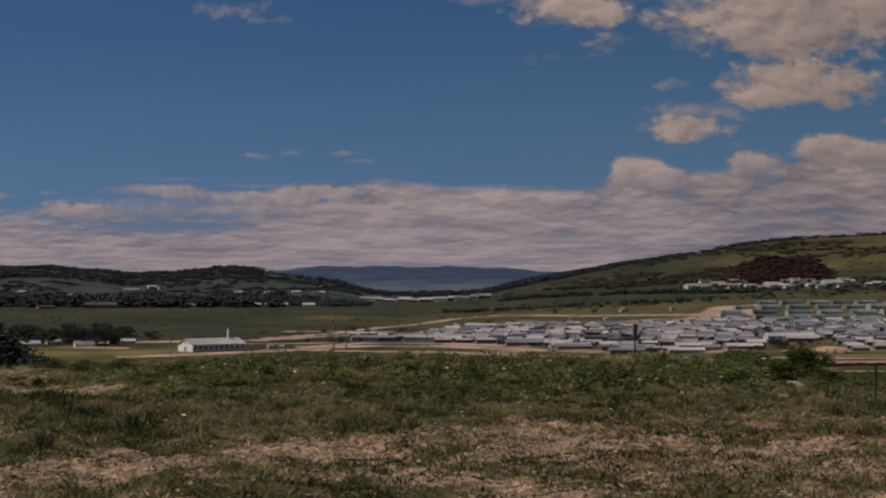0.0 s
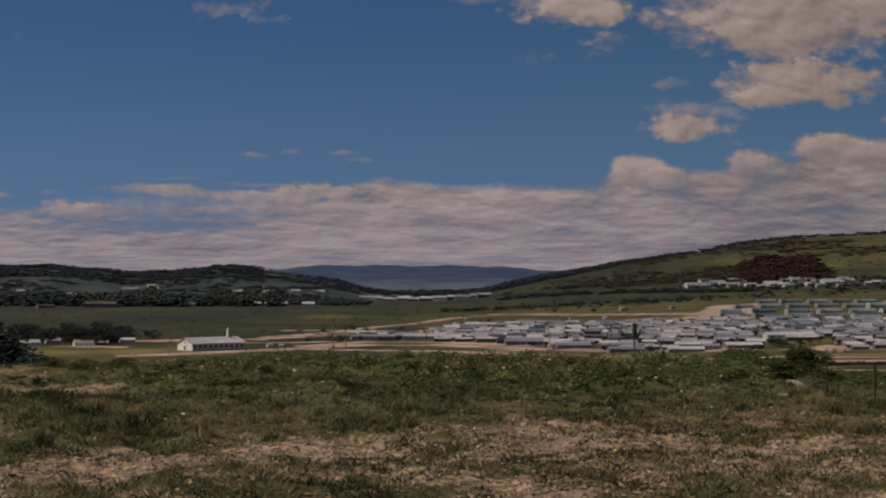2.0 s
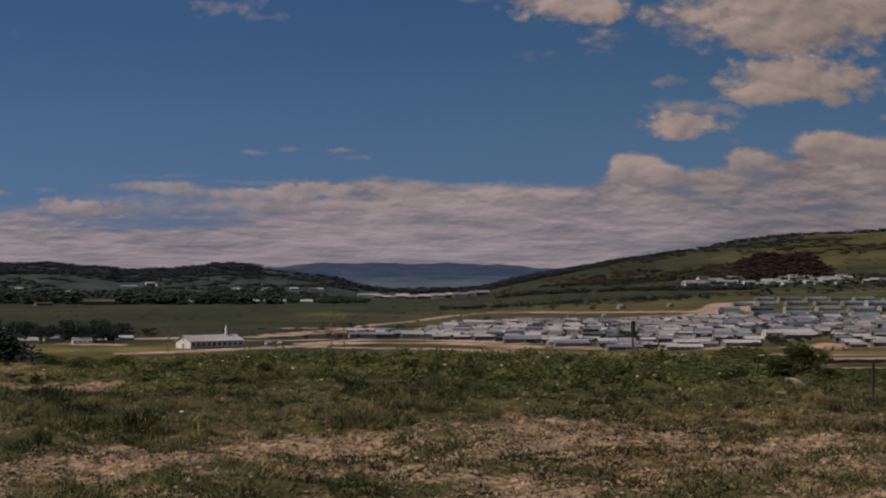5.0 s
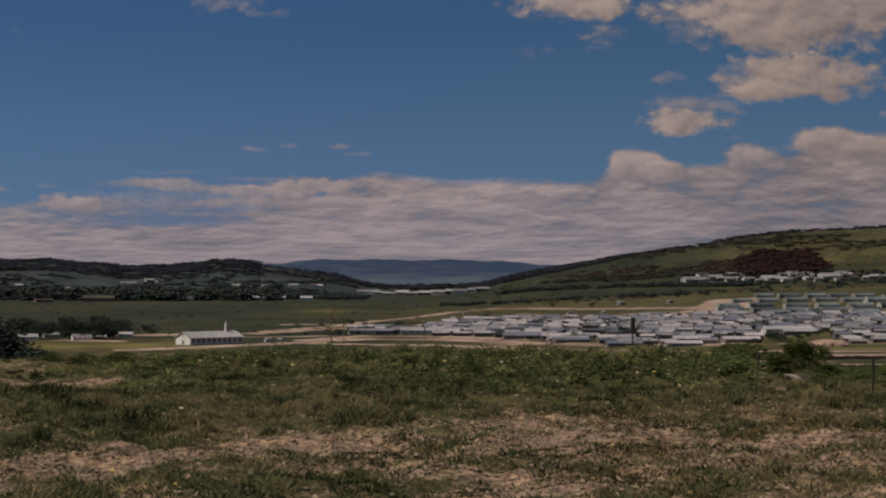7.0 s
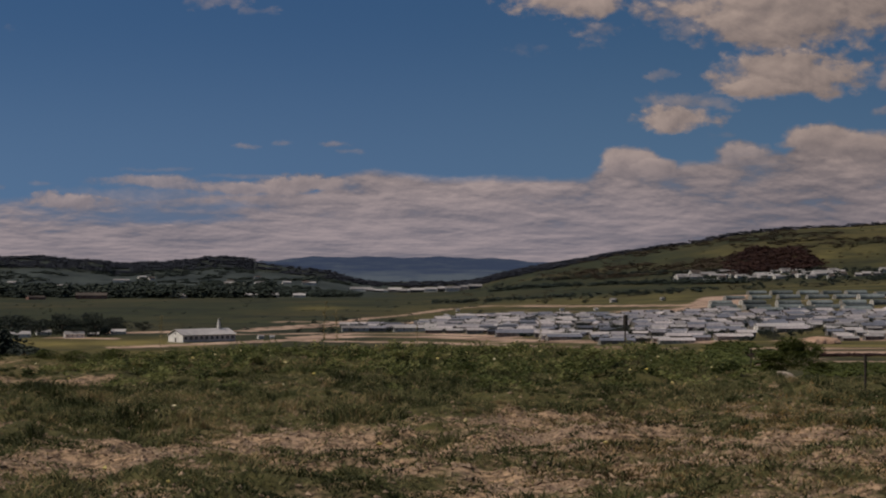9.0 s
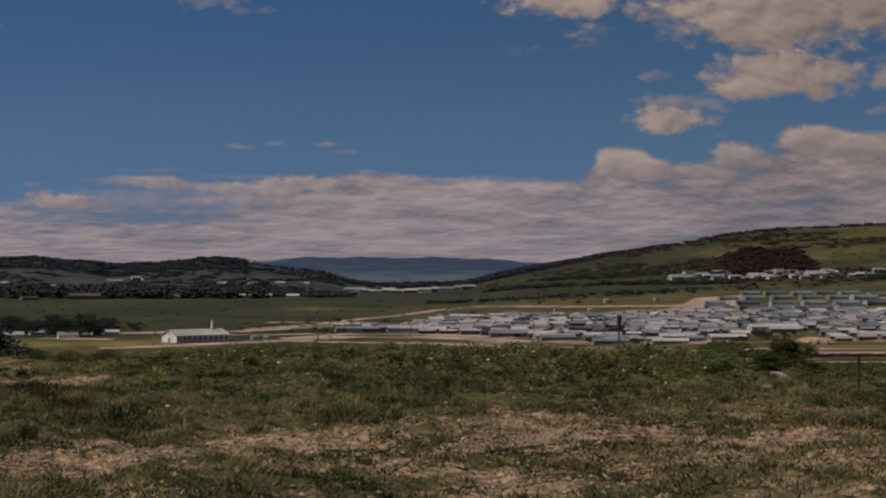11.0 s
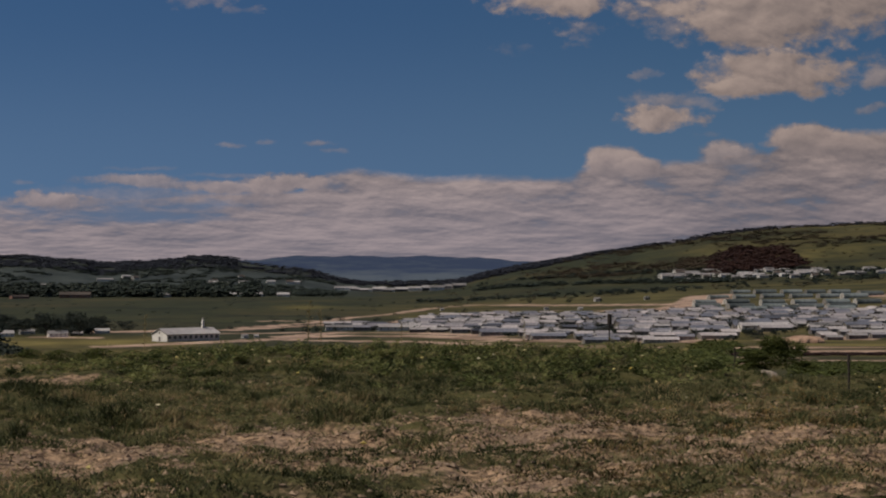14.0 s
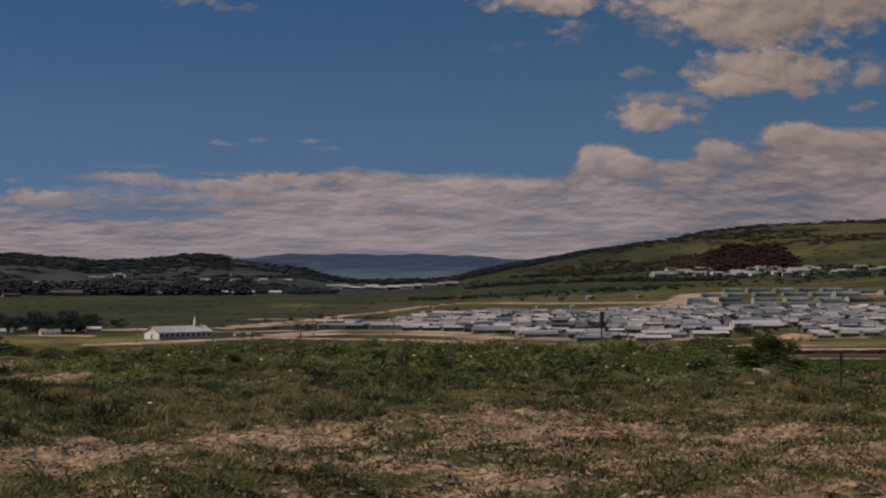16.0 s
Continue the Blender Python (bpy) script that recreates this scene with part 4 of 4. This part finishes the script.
for b0, b1, d0, d1, gap, turn in ROUND_ROWS:
    count = int((b1 - b0) / 1000 * (d0 + d1) / 2 / gap) + 1
    for k in range(count):
        t = (k + rng.uniform(-0.06, 0.06)) / max(count - 1, 1)
        place_hut("green", b0 + (b1 - b0) * t, d0 + (d1 - d0) * t + rng.uniform(-4, 4), turn)
for b, d in ((181, 716), (214, 702), (-38, 880), (-10, 872), (66, 738), (238, 638)):
    place_hut("white", b, d, 6)
# streets that follow the camp's near edge, one behind the other
for k in range(24):
    b = -46 + rng.uniform(0, 9)
    while b < 264:
        near_edge, far_edge = np.interp(b, *NEAR_EDGE), np.interp(b, *FAR_EDGE)
        d = near_edge + 5 + (12.5 if b > 163 else 15.0) * k + rng.uniform(-3, 3)
        long_row = (k in (0, 2) and 40 < b < 160) or (k == 0 and 186 < b < 206) or (k in (5, 9) and 60 < b < 250) or (k == 1 and b < -12)
        kind = "long" if long_row else ("hut", "cabin")[(k + int((b + 60) / 37)) % 2]
        if d < far_edge and rng.random() > 0.06 and not -13 < b < -10:
            place_hut(kind, b + rng.uniform(-1.2, 1.2), d, 6 + k * 0.6)
        b += (20.5 if long_row else 8.6 * (0.86 if d < 800 else 1.0)) / max(d, 1) * 1000
for o in list(scene.objects):
    if o.parent is None and o.name.split(".")[0] in ("barrack", "white_barrack", "hut", "cabin", "round_roofed_hut"):
        tagged(o, group="huts of the camp")

# small dark trees along the camp's streets
rng = random.Random(9)
count = 0
while count < 120:
    b, d = rng.uniform(-45, 255), rng.uniform(650, 1100)
    if np.interp(b, *NEAR_EDGE) - 4 < d < np.interp(b, *FAR_EDGE) and 5.0 < min(math.hypot(b * d / 1000 - tx, d - ty) for tx, ty in taken) < 13.0:
        copy_thing(tree_c, pose(*at(b, d), 0, 0, rng.uniform(0, 360)) @ Matrix.Scale(rng.uniform(0.45, 0.95), 4))
        count += 1
alleys = [(b, d) for b, d in ((rng.uniform(-40, 165), rng.uniform(680, 1040)) for _ in range(420)) if np.interp(b, *NEAR_EDGE) < d < np.interp(b, *FAR_EDGE) and min(math.hypot(b * d / 1000 - tx, d - ty) for tx, ty in taken) > 5.2]
woods("camp_bushes", [(b * d / 1000, d) for b, d in alleys], 2.9, 3.6, 113, 22, "tree", "small dark bushes between the camp's huts", "bushes")
for b, d, s in ((172, 668, 0.8), (175, 660, 0.9), (178, 652, 1.0), (187, 660, 0.7), (192, 668, 0.7), (160, 630, 0.6), (165, 640, 0.7), (181, 640, 0.6), (205, 668, 0.7)):
    copy_thing(tree_b, pose(*at(b, d), 0, 0, d * 7 % 360) @ Matrix.Scale(s * 0.62, 4))

# white houses on the slope above the camp
house = gable_house("house", 16.0, 7.5, 3.0, 5.2, "white_wall", "pale_roof", "long white house with pale roof on the hill slope", "house", 4)
brown_house = gable_house("brown_roofed_house", 11.0, 8.0, 3.0, 5.8, "white_wall", "dark_roof", "white house with dark roof on the hill slope", "house", 3)
tan_house = gable_house("tan_house", 14.0, 7.0, 2.8, 4.8, "pale_wall", "pale_roof", "low weathered tan house on the hill slope", "house", 4)
long_house = gable_house("long_house", 25.0, 7.0, 2.5, 4.1, "white_wall", "pale_roof", "long low white house on the hill slope", "house", 6)
put(tan_house, 143, 1812, 12), put(long_house, 134, 1795, 4)
put(house, 129.5, 1800, 40), put(brown_house, 136.5, 1840, 20)
rng = random.Random(12)
for k in range(34):
    b = 138 + k * 2.3 + rng.uniform(-1, 1)
    copy_thing(rng.choice((house, long_house, long_house, tan_house, brown_house)), pose(*at(b, rng.uniform(1725, 1835) - (b - 155) * 1.1), 0, 0, rng.uniform(2, 25)) @ Matrix.Scale(rng.uniform(0.55, 0.85), 4))
for k in range(6):
    copy_thing(rng.choice((house, tan_house)), pose(*at(222 + k * 5 + rng.uniform(-1, 1), rng.uniform(1690, 1760)), 0, 0, rng.uniform(2, 25)) @ Matrix.Scale(rng.uniform(0.55, 0.8), 4))
among = [(b, rng.uniform(1700, 1850) - (b - 155) * 1.1) for b in (rng.uniform(124, 262) for _ in range(190))]
woods("hillside_house_trees", [(b * d / 1000, d) for b, d in among], 5.2, 7.0, 112, 26, "tree", "dark trees and bushes among the hillside houses", "trees")
# pale buildings far down the valley, and houses on the wooded hills
for k in range(15):
    b = -37 + k * 4.2 + rng.uniform(-1, 1)
    copy_thing((long_house, tan_house, tan_house)[k % 3], pose(*at(b, 2390 - 0.17 * max(b + 20, 0) ** 1.9 + rng.uniform(-20, 20)), 0, 0, rng.uniform(-8, 8)) @ Matrix.Scale(rng.uniform(0.75, 1.25), 4))
for k in range(26):
    copy_thing(house if k % 3 else brown_house, pose(*at(rng.uniform(-258, -60), rng.uniform(2240, 2560)), 0, 0, rng.uniform(0, 40)) @ Matrix.Scale(rng.uniform(0.4, 0.75), 4))
copy_thing(long_house, pose(*at(-162.5, 2500), 0, 0, 4) @ Matrix.Scale(0.85, 4))
# houses among the trees at the left of the valley
for b, d, s in ((-215, 802, 0.5), (-187, 800, 0.5), (-203, 835, 0.4), (-164, 845, 0.4), (-177, 815, 0.36)):
    copy_thing(house if s >= 0.4 else tan_house, pose(*at(b, d), 0, 0, d % 30) @ Matrix.Scale(s, 4))
barn = gable_house("barn", 30.0, 9.0, 3.5, 6.0, "red_wall", "dark_roof", "long dull red barn before the tree belt", "barn", 4)
put(barn, -178, 1890, 6)
copy_thing(barn, pose(*at(-207, 1850), 0, 0, 40) @ Matrix.Scale(0.6, 4))
copy_thing(house, pose(*at(-132, 1940), 0, 0, 35) @ Matrix.Scale(0.8, 4))
for b, d in ((-113, 2140), (-95, 1990), (-84, 1990), (-70, 1980)):
    copy_thing(house, pose(*at(b, d), 0, 0, d % 25) @ Matrix.Scale(0.8, 4))
# small sheds by the tracks above the camp
shed = gable_house("shed", 5.0, 3.5, 2.3, 3.4, "white_wall", "pale_roof", "small white shed beside a dirt track", "shed", 1)
put(shed, 93.6, 1362, 20, 0.8)
for b, d, s in ((119.5, 1333, 0.8), (67, 1180, 0.6), (84.7, 1142, 0.6), (12.6, 1285, 0.6), (6.5, 1130, 0.6), (-90, 785, 0.6), (-84, 790, 0.45)):
    copy_thing(shed, pose(*at(b, d), 0, 0, d * 3 % 40) @ Matrix.Scale(s, 4))


# ---- the near hillside ----
def hillside_points(count, seed, d0, d1, chance):
    """Places on the near hillside, kept where chance(x, y) allows."""
    rng = np.random.default_rng(seed)
    y = np.sqrt(rng.uniform(d0 ** 2, d1 ** 2, count))
    x = rng.uniform(-0.272, 0.285, count) * y
    keep = rng.uniform(0, 1, count) < chance(x, y)
    return x[keep], y[keep], rng


def toned(ob, values):
    ob.data.attributes.new("tone", "FLOAT", "POINT").data.foreach_set("value", np.asarray(values, np.float32))
    return ob


def blades(x, y, rng, per, height, width, name, mat, label, category, spread=(0.4, 1.0), lean=(0.4, 1.9), dry=0.0):
    """Tufts of bent blades, three triangles each, every tuft of one tone."""
    k = len(x) * per
    size = height * np.clip(0.75 + 0.5 * lumps(x, y, 1.3, 67) + 0.4 * lumps(x, y, 0.45, 68), 0.25, 1.7) * rng.uniform(0.7, 1.3, len(x))
    wide = np.repeat(size * rng.uniform(spread[0], spread[1], len(x)), per)
    bx, by = np.repeat(x, per) + rng.normal(0, 1, k) * wide, np.repeat(y, per) + rng.normal(0, 1, k) * wide
    h = np.repeat(size, per) * rng.uniform(0.45, 1.1, k)
    t, tilt = rng.uniform(0, 2 * math.pi, k), rng.uniform(lean[0], lean[1], k)
    base = np.stack([bx, by, ground(bx, by) - 0.01], -1)
    face = rng.uniform(0, 2 * math.pi, k)
    side = np.stack([np.cos(face), np.sin(face), np.zeros(k)], -1) * (width * rng.uniform(0.6, 1.4, k))[:, None]
    out = np.stack([np.cos(t), np.sin(t), np.zeros(k)], -1) * (h * tilt)[:, None]
    up = np.stack([np.zeros(k), np.zeros(k), h], -1)
    v = np.stack([base - side, base + side, base + 0.4 * out + 0.7 * up + 0.8 * side, base + 0.4 * out + 0.7 * up - 0.8 * side, base + out + up], 1)
    tri = np.array([(0, 1, 2), (0, 2, 3), (3, 2, 4)])
    f = (tri[None] + 5 * np.arange(k)[:, None, None]).reshape(-1, 3)
    ob = sheet(name, v.reshape(-1, 3), f, M[mat])
    tone = np.clip(rng.beta(1.3, 1.5, len(x)) * 0.95 + 0.16 * lumps(x, y, 2.5, 69) + 0.26 * lumps(x, y, 1.0, 71) + 0.30 * lumps(x, y, 0.45, 70) + dry, 0, 1)
    return tagged(toned(ob, np.repeat(tone, per * 5)), label, category, kind="stuff")


x, y, g = hillside_points(25000, 61, 14, 57, lambda x, y: np.clip(grass_cover(x, y) * 1.3 - 0.3, 0.02, 1) * (1 - 0.55 * smooth(33, 42, y)))
blades(x, y, g, 12, 0.11, 0.0065, "grass", "grass", "rough green grass over the near hillside", "grass")
x, y, g = hillside_points(18000, 60, 14, 38, lambda x, y: np.clip(0.05 + grass_cover(x, y) * 0.9, 0.06, 1) * (1 - 0.7 * smooth(30, 38, y)))
blades(x, y, g, 13, 0.065, 0.007, "turf", "grass", "low cushions of trodden grass on bare soil", "grass", (1.2, 3.0), (0.8, 2.4), 0.12)
x, y, g = hillside_points(15000, 62, 14, 57, lambda x, y: np.clip(0.9 - grass_cover(x, y) * 0.6, 0.08, 1))
blades(x, y, g, 5, 0.055, 0.005, "dry_grass", "dry_grass", "short dry straw-coloured grass on bare soil", "grass")
x, y, g = hillside_points(9000, 162, 15, 34, lambda x, y: 0.8 * np.exp(-(((x - 4.6) / 0.9) ** 2 + ((y - 24.5) / 2.2) ** 2)) + 0.35 * np.exp(-(((x - 6.0) / 1.4) ** 2 + ((y - 30) / 2.5) ** 2)))
blades(x, y, g, 7, 0.085, 0.006, "rusty_grass", "rusty_grass", "rusty orange dead grass on bare soil", "grass", (0.5, 1.4), (0.4, 1.8))

x, y, g = hillside_points(7500, 166, 14, 32, lambda x, y: smooth(0.3, 2.2, x - 0.02 * (y - 18)) * (1 - 0.6 * smooth(24, 32, y)) * np.clip(0.35 + 0.9 * lumps(x, y, 0.6, 167) + 0.4 * lumps(x, y, 1.5, 168), 0, 1))
blades(x, y, g, 16, 0.07, 0.007, "withered_grass", "withered_grass", "low brown withered grass on bare soil", "grass", (0.9, 2.2), (0.5, 2.0))

# coarse clumps that stand out of the sward, and flat cushions spread over the soil
x, y, g = hillside_points(5600, 260, 16, 56, lambda x, y: smooth(17, 21, y) * np.clip(grass_cover(x, y) * 1.7 - 0.75, 0.0, 1) * np.clip(0.55 + 0.9 * lumps(x, y, 0.9, 264), 0, 1))
blades(x, y, g, 44, 0.165, 0.0085, "coarse_grass", "grass", "coarse green clumps of grass on the hillside", "grass", (0.25, 0.6), (0.2, 1.3), 0.10)
x, y, g = hillside_points(9500, 261, 14, 33, lambda x, y: np.clip(0.25 + 0.9 * lumps(x, y, 0.5, 262) + 0.4 * lumps(x, y, 1.4, 263), 0, 1) * (1 - 0.4 * smooth(24, 33, y)))
blades(x, y, g, 30, 0.055, 0.008, "mat_plants", "grass", "flat dark mats of small plants on bare soil", "plants", (1.1, 2.6), (0.6, 2.2), -0.03)


def build_weeds():
    x, y, rng = hillside_points(2900, 63, 26, 57, lambda x, y: smooth(30, 40, y) * smooth(0.25, 0.55, grass_cover(x, y)) * np.clip(0.55 + 0.8 * lumps(x, y, 2.2, 64), 0.08, 1) * smooth(7.5, 6.0, x - (y - 45) * 0.1) * smooth(-10.5, -6.5, x))
    pieces, tones = [], []
    for px, py in zip(x, y):
        n, h, r = int(rng.integers(35, 95)), rng.uniform(0.08, 0.42), rng.uniform(0.12, 0.38)
        t, q = rng.uniform(0, 2 * math.pi, n), np.sqrt(rng.uniform(0, 1, n))
        c = np.stack([px + r * q * np.cos(t), py + r * q * np.sin(t), np.zeros(n)], -1)
        c[:, 2] = ground(c[:, 0], c[:, 1]) + h * np.sqrt(1 - 0.9 * q * q) * rng.uniform(0.35, 1, n)
        pieces.append(leaves(c, rng.uniform(0.05, 0.13, n), rng))
        tones.append(np.full(n * 5, np.clip(rng.beta(1.1, 1.4) * 0.95 + 0.06, 0, 0.95)))
    v, f = joined(pieces)
    tagged(toned(sheet("weeds", v, f, M["weed"]), np.concatenate(tones)), "broad-leaved green weeds thick along the brow", "weeds", kind="stuff")
    x, y, rng = hillside_points(170, 65, 15, 56, lambda x, y: 0.25 + 0.5 * smooth(30, 45, y))
    c = np.stack([x, y, ground(x, y) + rng.uniform(0.12, 0.42, len(x))], -1)
    v, f = octa(c, rng.uniform(0.016, 0.045, len(x)), rng, 0.6)
    tagged(sheet("wildflowers", v, f, M["flower"]), "small yellow flower heads among the grass", "flowers", kind="stuff")
    x, y, rng = hillside_points(42000, 66, 14, 36, lambda x, y: np.clip(0.95 - grass_cover(x, y) * 1.1, 0.10, 1))
    c = np.stack([x, y, ground(x, y) + 0.004], -1)
    v, f = octa(c, np.minimum(rng.gamma(1.7, 0.009, len(x)) + 0.010, 0.038), rng, 0.7)
    tagged(sheet("stones", v, f, M["clod"]), "loose stones and clods on bare tan soil", "stones", kind="stuff")


build_weeds()


def make_shrub(name, width, height, seed, count, size, leaf, label):
    """A many-stemmed shrub: stems and a loose crown of single leaves."""
    rng, r = np.random.default_rng(seed), random.Random(seed)
    bm = bmesh.new()
    for k in range(9):
        t, s = k * 0.7 + r.uniform(0, 0.5), r.uniform(0.15, 0.38)
        tapered(bm, (0, 0, -0.05), (s * width * math.cos(t), s * width * math.sin(t), height * r.uniform(0.55, 0.9)), 0.0, 0.006, 5)
    bmesh.ops.remove_doubles(bm, verts=bm.verts, dist=0.0005)
    shrub = part(name, bm, M["bark"])
    shrub.name = name
    c = crown_points(rng, count, height, width, -0.15)
    c[:, 2] = np.maximum(c[:, 2], 0.02)
    v, f = leaves(c, rng.uniform(0.6, 1.3, count) * size, rng)
    crown = sheet("foliage", v, f, M[leaf])
    toned(crown, np.repeat(np.clip(0.50 + 0.42 * c[:, 2] / height + rng.normal(0, 0.10, count), 0, 0.85), 5))
    crown.parent = shrub
    return tagged(shrub, label, "shrub")


# a thick low clump of grass at the edge of the bare soil
g = np.random.default_rng(171)
t, q = g.uniform(0, 2 * math.pi, 110), np.sqrt(g.uniform(0, 1, 110))
clump = blades(-0.86 + 0.36 * q * np.cos(t), 25.3 + 0.36 * q * np.sin(t), g, 34, 0.36, 0.009, "grass_clump", "grass", "thick low clump of green grass beside bare soil", "grass", (0.15, 0.45), (0.1, 1.1), 0.08)
del clump["kind"]
big = make_shrub("leafy_bush", 2.3, 1.55, 72, 6500, 0.11, "shrub", "tall leafy green bush beyond the hill's brow")
put(big, 184.5, 58, 0, 0.86)
copy_thing(big, pose(*at(203, 66), 0, 0, 80) @ Matrix.Scale(0.4, 4))
copy_thing(big, pose(*at(175, 62), 0, 0, 200) @ Matrix.Scale(0.4, 4))
brush = make_shrub("scrub_bush", 1.3, 0.42, 74, 1600, 0.07, "shrub", "low brown-green scrub bush on the hill's brow")
put(brush, -178, 53, 0)
for b, d, s in ((-168, 54, 0.9), (-160, 52, 0.8), (-150, 54, 0.75), (-188, 54, 0.8), (-200, 55, 0.7), (-142, 53, 0.6)):
    copy_thing(brush, pose(*at(b, d), 0, 0, d * 41 % 360) @ Matrix.Scale(s, 4))
weed_bush = make_shrub("broad_leaved_weed", 1.0, 0.5, 73, 520, 0.12, "weed", "clump of bright broad-leaved weeds on the brow")
put(weed_bush, 84, 40, 0)
for b, d, s in ((104, 41, 0.9), (76, 42, 0.8), (118, 43, 0.7), (-20, 44, 0.9), (-168, 46, 1.1), (-150, 47, 0.9), (-186, 45, 1.1), (-172, 50, 1.2), (-196, 50, 1.0), (30, 46, 0.8), (-70, 47, 0.7)):
    copy_thing(weed_bush, pose(*at(b, d), 0, 0, d * 37 % 360) @ Matrix.Scale(s, 4))


def make_stalk(height, seed):
    """A dry flowering stalk with a seed head."""
    rng = np.random.default_rng(seed)
    bm = bmesh.new()
    tapered(bm, (0, 0, -0.05), (0.03, 0, height * 0.7), 0.007, 0.005, 5)
    tapered(bm, (0.03, 0, height * 0.7), (0.07, 0, height), 0.009, 0.004, 5)
    stalk = part("weed_stalk", bm, M["dry_grass"])
    stalk.name = "weed_stalk"
    c = np.stack([np.linspace(0.02, 0.07, 50) + rng.normal(0, 0.02, 50), rng.normal(0, 0.02, 50), np.linspace(0.45, 1.02, 50) * height], -1)
    v, f = leaves(c, rng.uniform(0.05, 0.11, 50), rng)
    head = tagged(sheet("seed_head", v, f, M["dry_grass"]), kind="stuff")
    head.parent = stalk
    return tagged(stalk, "tall dry weed stalk with a pale seed head", "weed")


stalk = put(make_stalk(1.45, 75), -57.5, 44, 0)
for b, d, s in ((-50, 46, 0.85), (-142, 45, 0.8), (-8, 47, 0.7), (56, 46, 0.7)):
    copy_thing(stalk, pose(*at(b, d), 0, 0, d * 50 % 360) @ Matrix.Scale(s, 4))


def make_post(height, radius):
    bm = bmesh.new()
    tapered(bm, (0, 0, -0.3), (0.015, 0, height), radius * 1.1, radius * 0.85, 9)
    post = part("fence_post", bm, M["post"])
    post.name = "fence_post"
    bm = bmesh.new()
    tapered(bm, (0.015, 0, height - 0.28), (0.018, 0, height + 0.02), radius * 3.0, radius * 2.7, 9)
    part("cap", bm, M["post"], post)
    return tagged(post, "dark weathered wooden fence post in the grass", "post", "fence posts")


post = put(make_post(1.15, 0.024), 99.8, 56, 0)
plain = make_post(1.1, 0.03)
plain.children[0].data = plain.children[0].data.copy()
plain.children[0].scale = (0.4, 0.4, 1.0)
put(plain, 225, 47, 0)
copy_thing(plain, pose(*at(165.5, 70), 0, 0, 50) @ Matrix.Scale(0.85, 4))
copy_thing(plain, pose(*at(262, 40), 0, 0, 90))


def heap(name, length, width, height, seed, mat, label, category):
    """A rough low heap, rounded and uneven, resting on the ground."""
    bm = bmesh.new()
    rings = []
    for k in range(7):
        q = k / 6
        ring = []
        for a in range(18):
            t = 2 * math.pi * a / 18
            wob = 1 + 0.16 * math.sin(3 * t + seed) + 0.09 * math.sin(7 * t + 2 * seed + k)
            r = math.cos(q * math.pi / 2 * 0.93) * wob
            ring.append(bm.verts.new((length / 2 * r * math.cos(t), width / 2 * r * math.sin(t), height * math.sin(q * math.pi / 2) - 0.12 * height * (k == 0))))
        rings.append(ring)
    for lo, hi in zip(rings, rings[1:]):
        for a in range(18):
            bm.faces.new((lo[a], lo[(a + 1) % 18], hi[(a + 1) % 18], hi[a]))
    bm.faces.new(rings[-1])
    ob = part(name, bm, M[mat])
    ob.name = name
    return tagged(ob, label, category)


put(heap("dirt_mound", 9.5, 28.0, 1.6, 1.0, "bare_earth", "bare orange-tan mound of earth beside the camp", "mound"), 200.5, 452, -18)
put(heap("flat_rock", 0.72, 0.45, 0.21, 2.0, "stone", "pale flat rock in the grass", "rock"), 179.4, 39.5, 5)
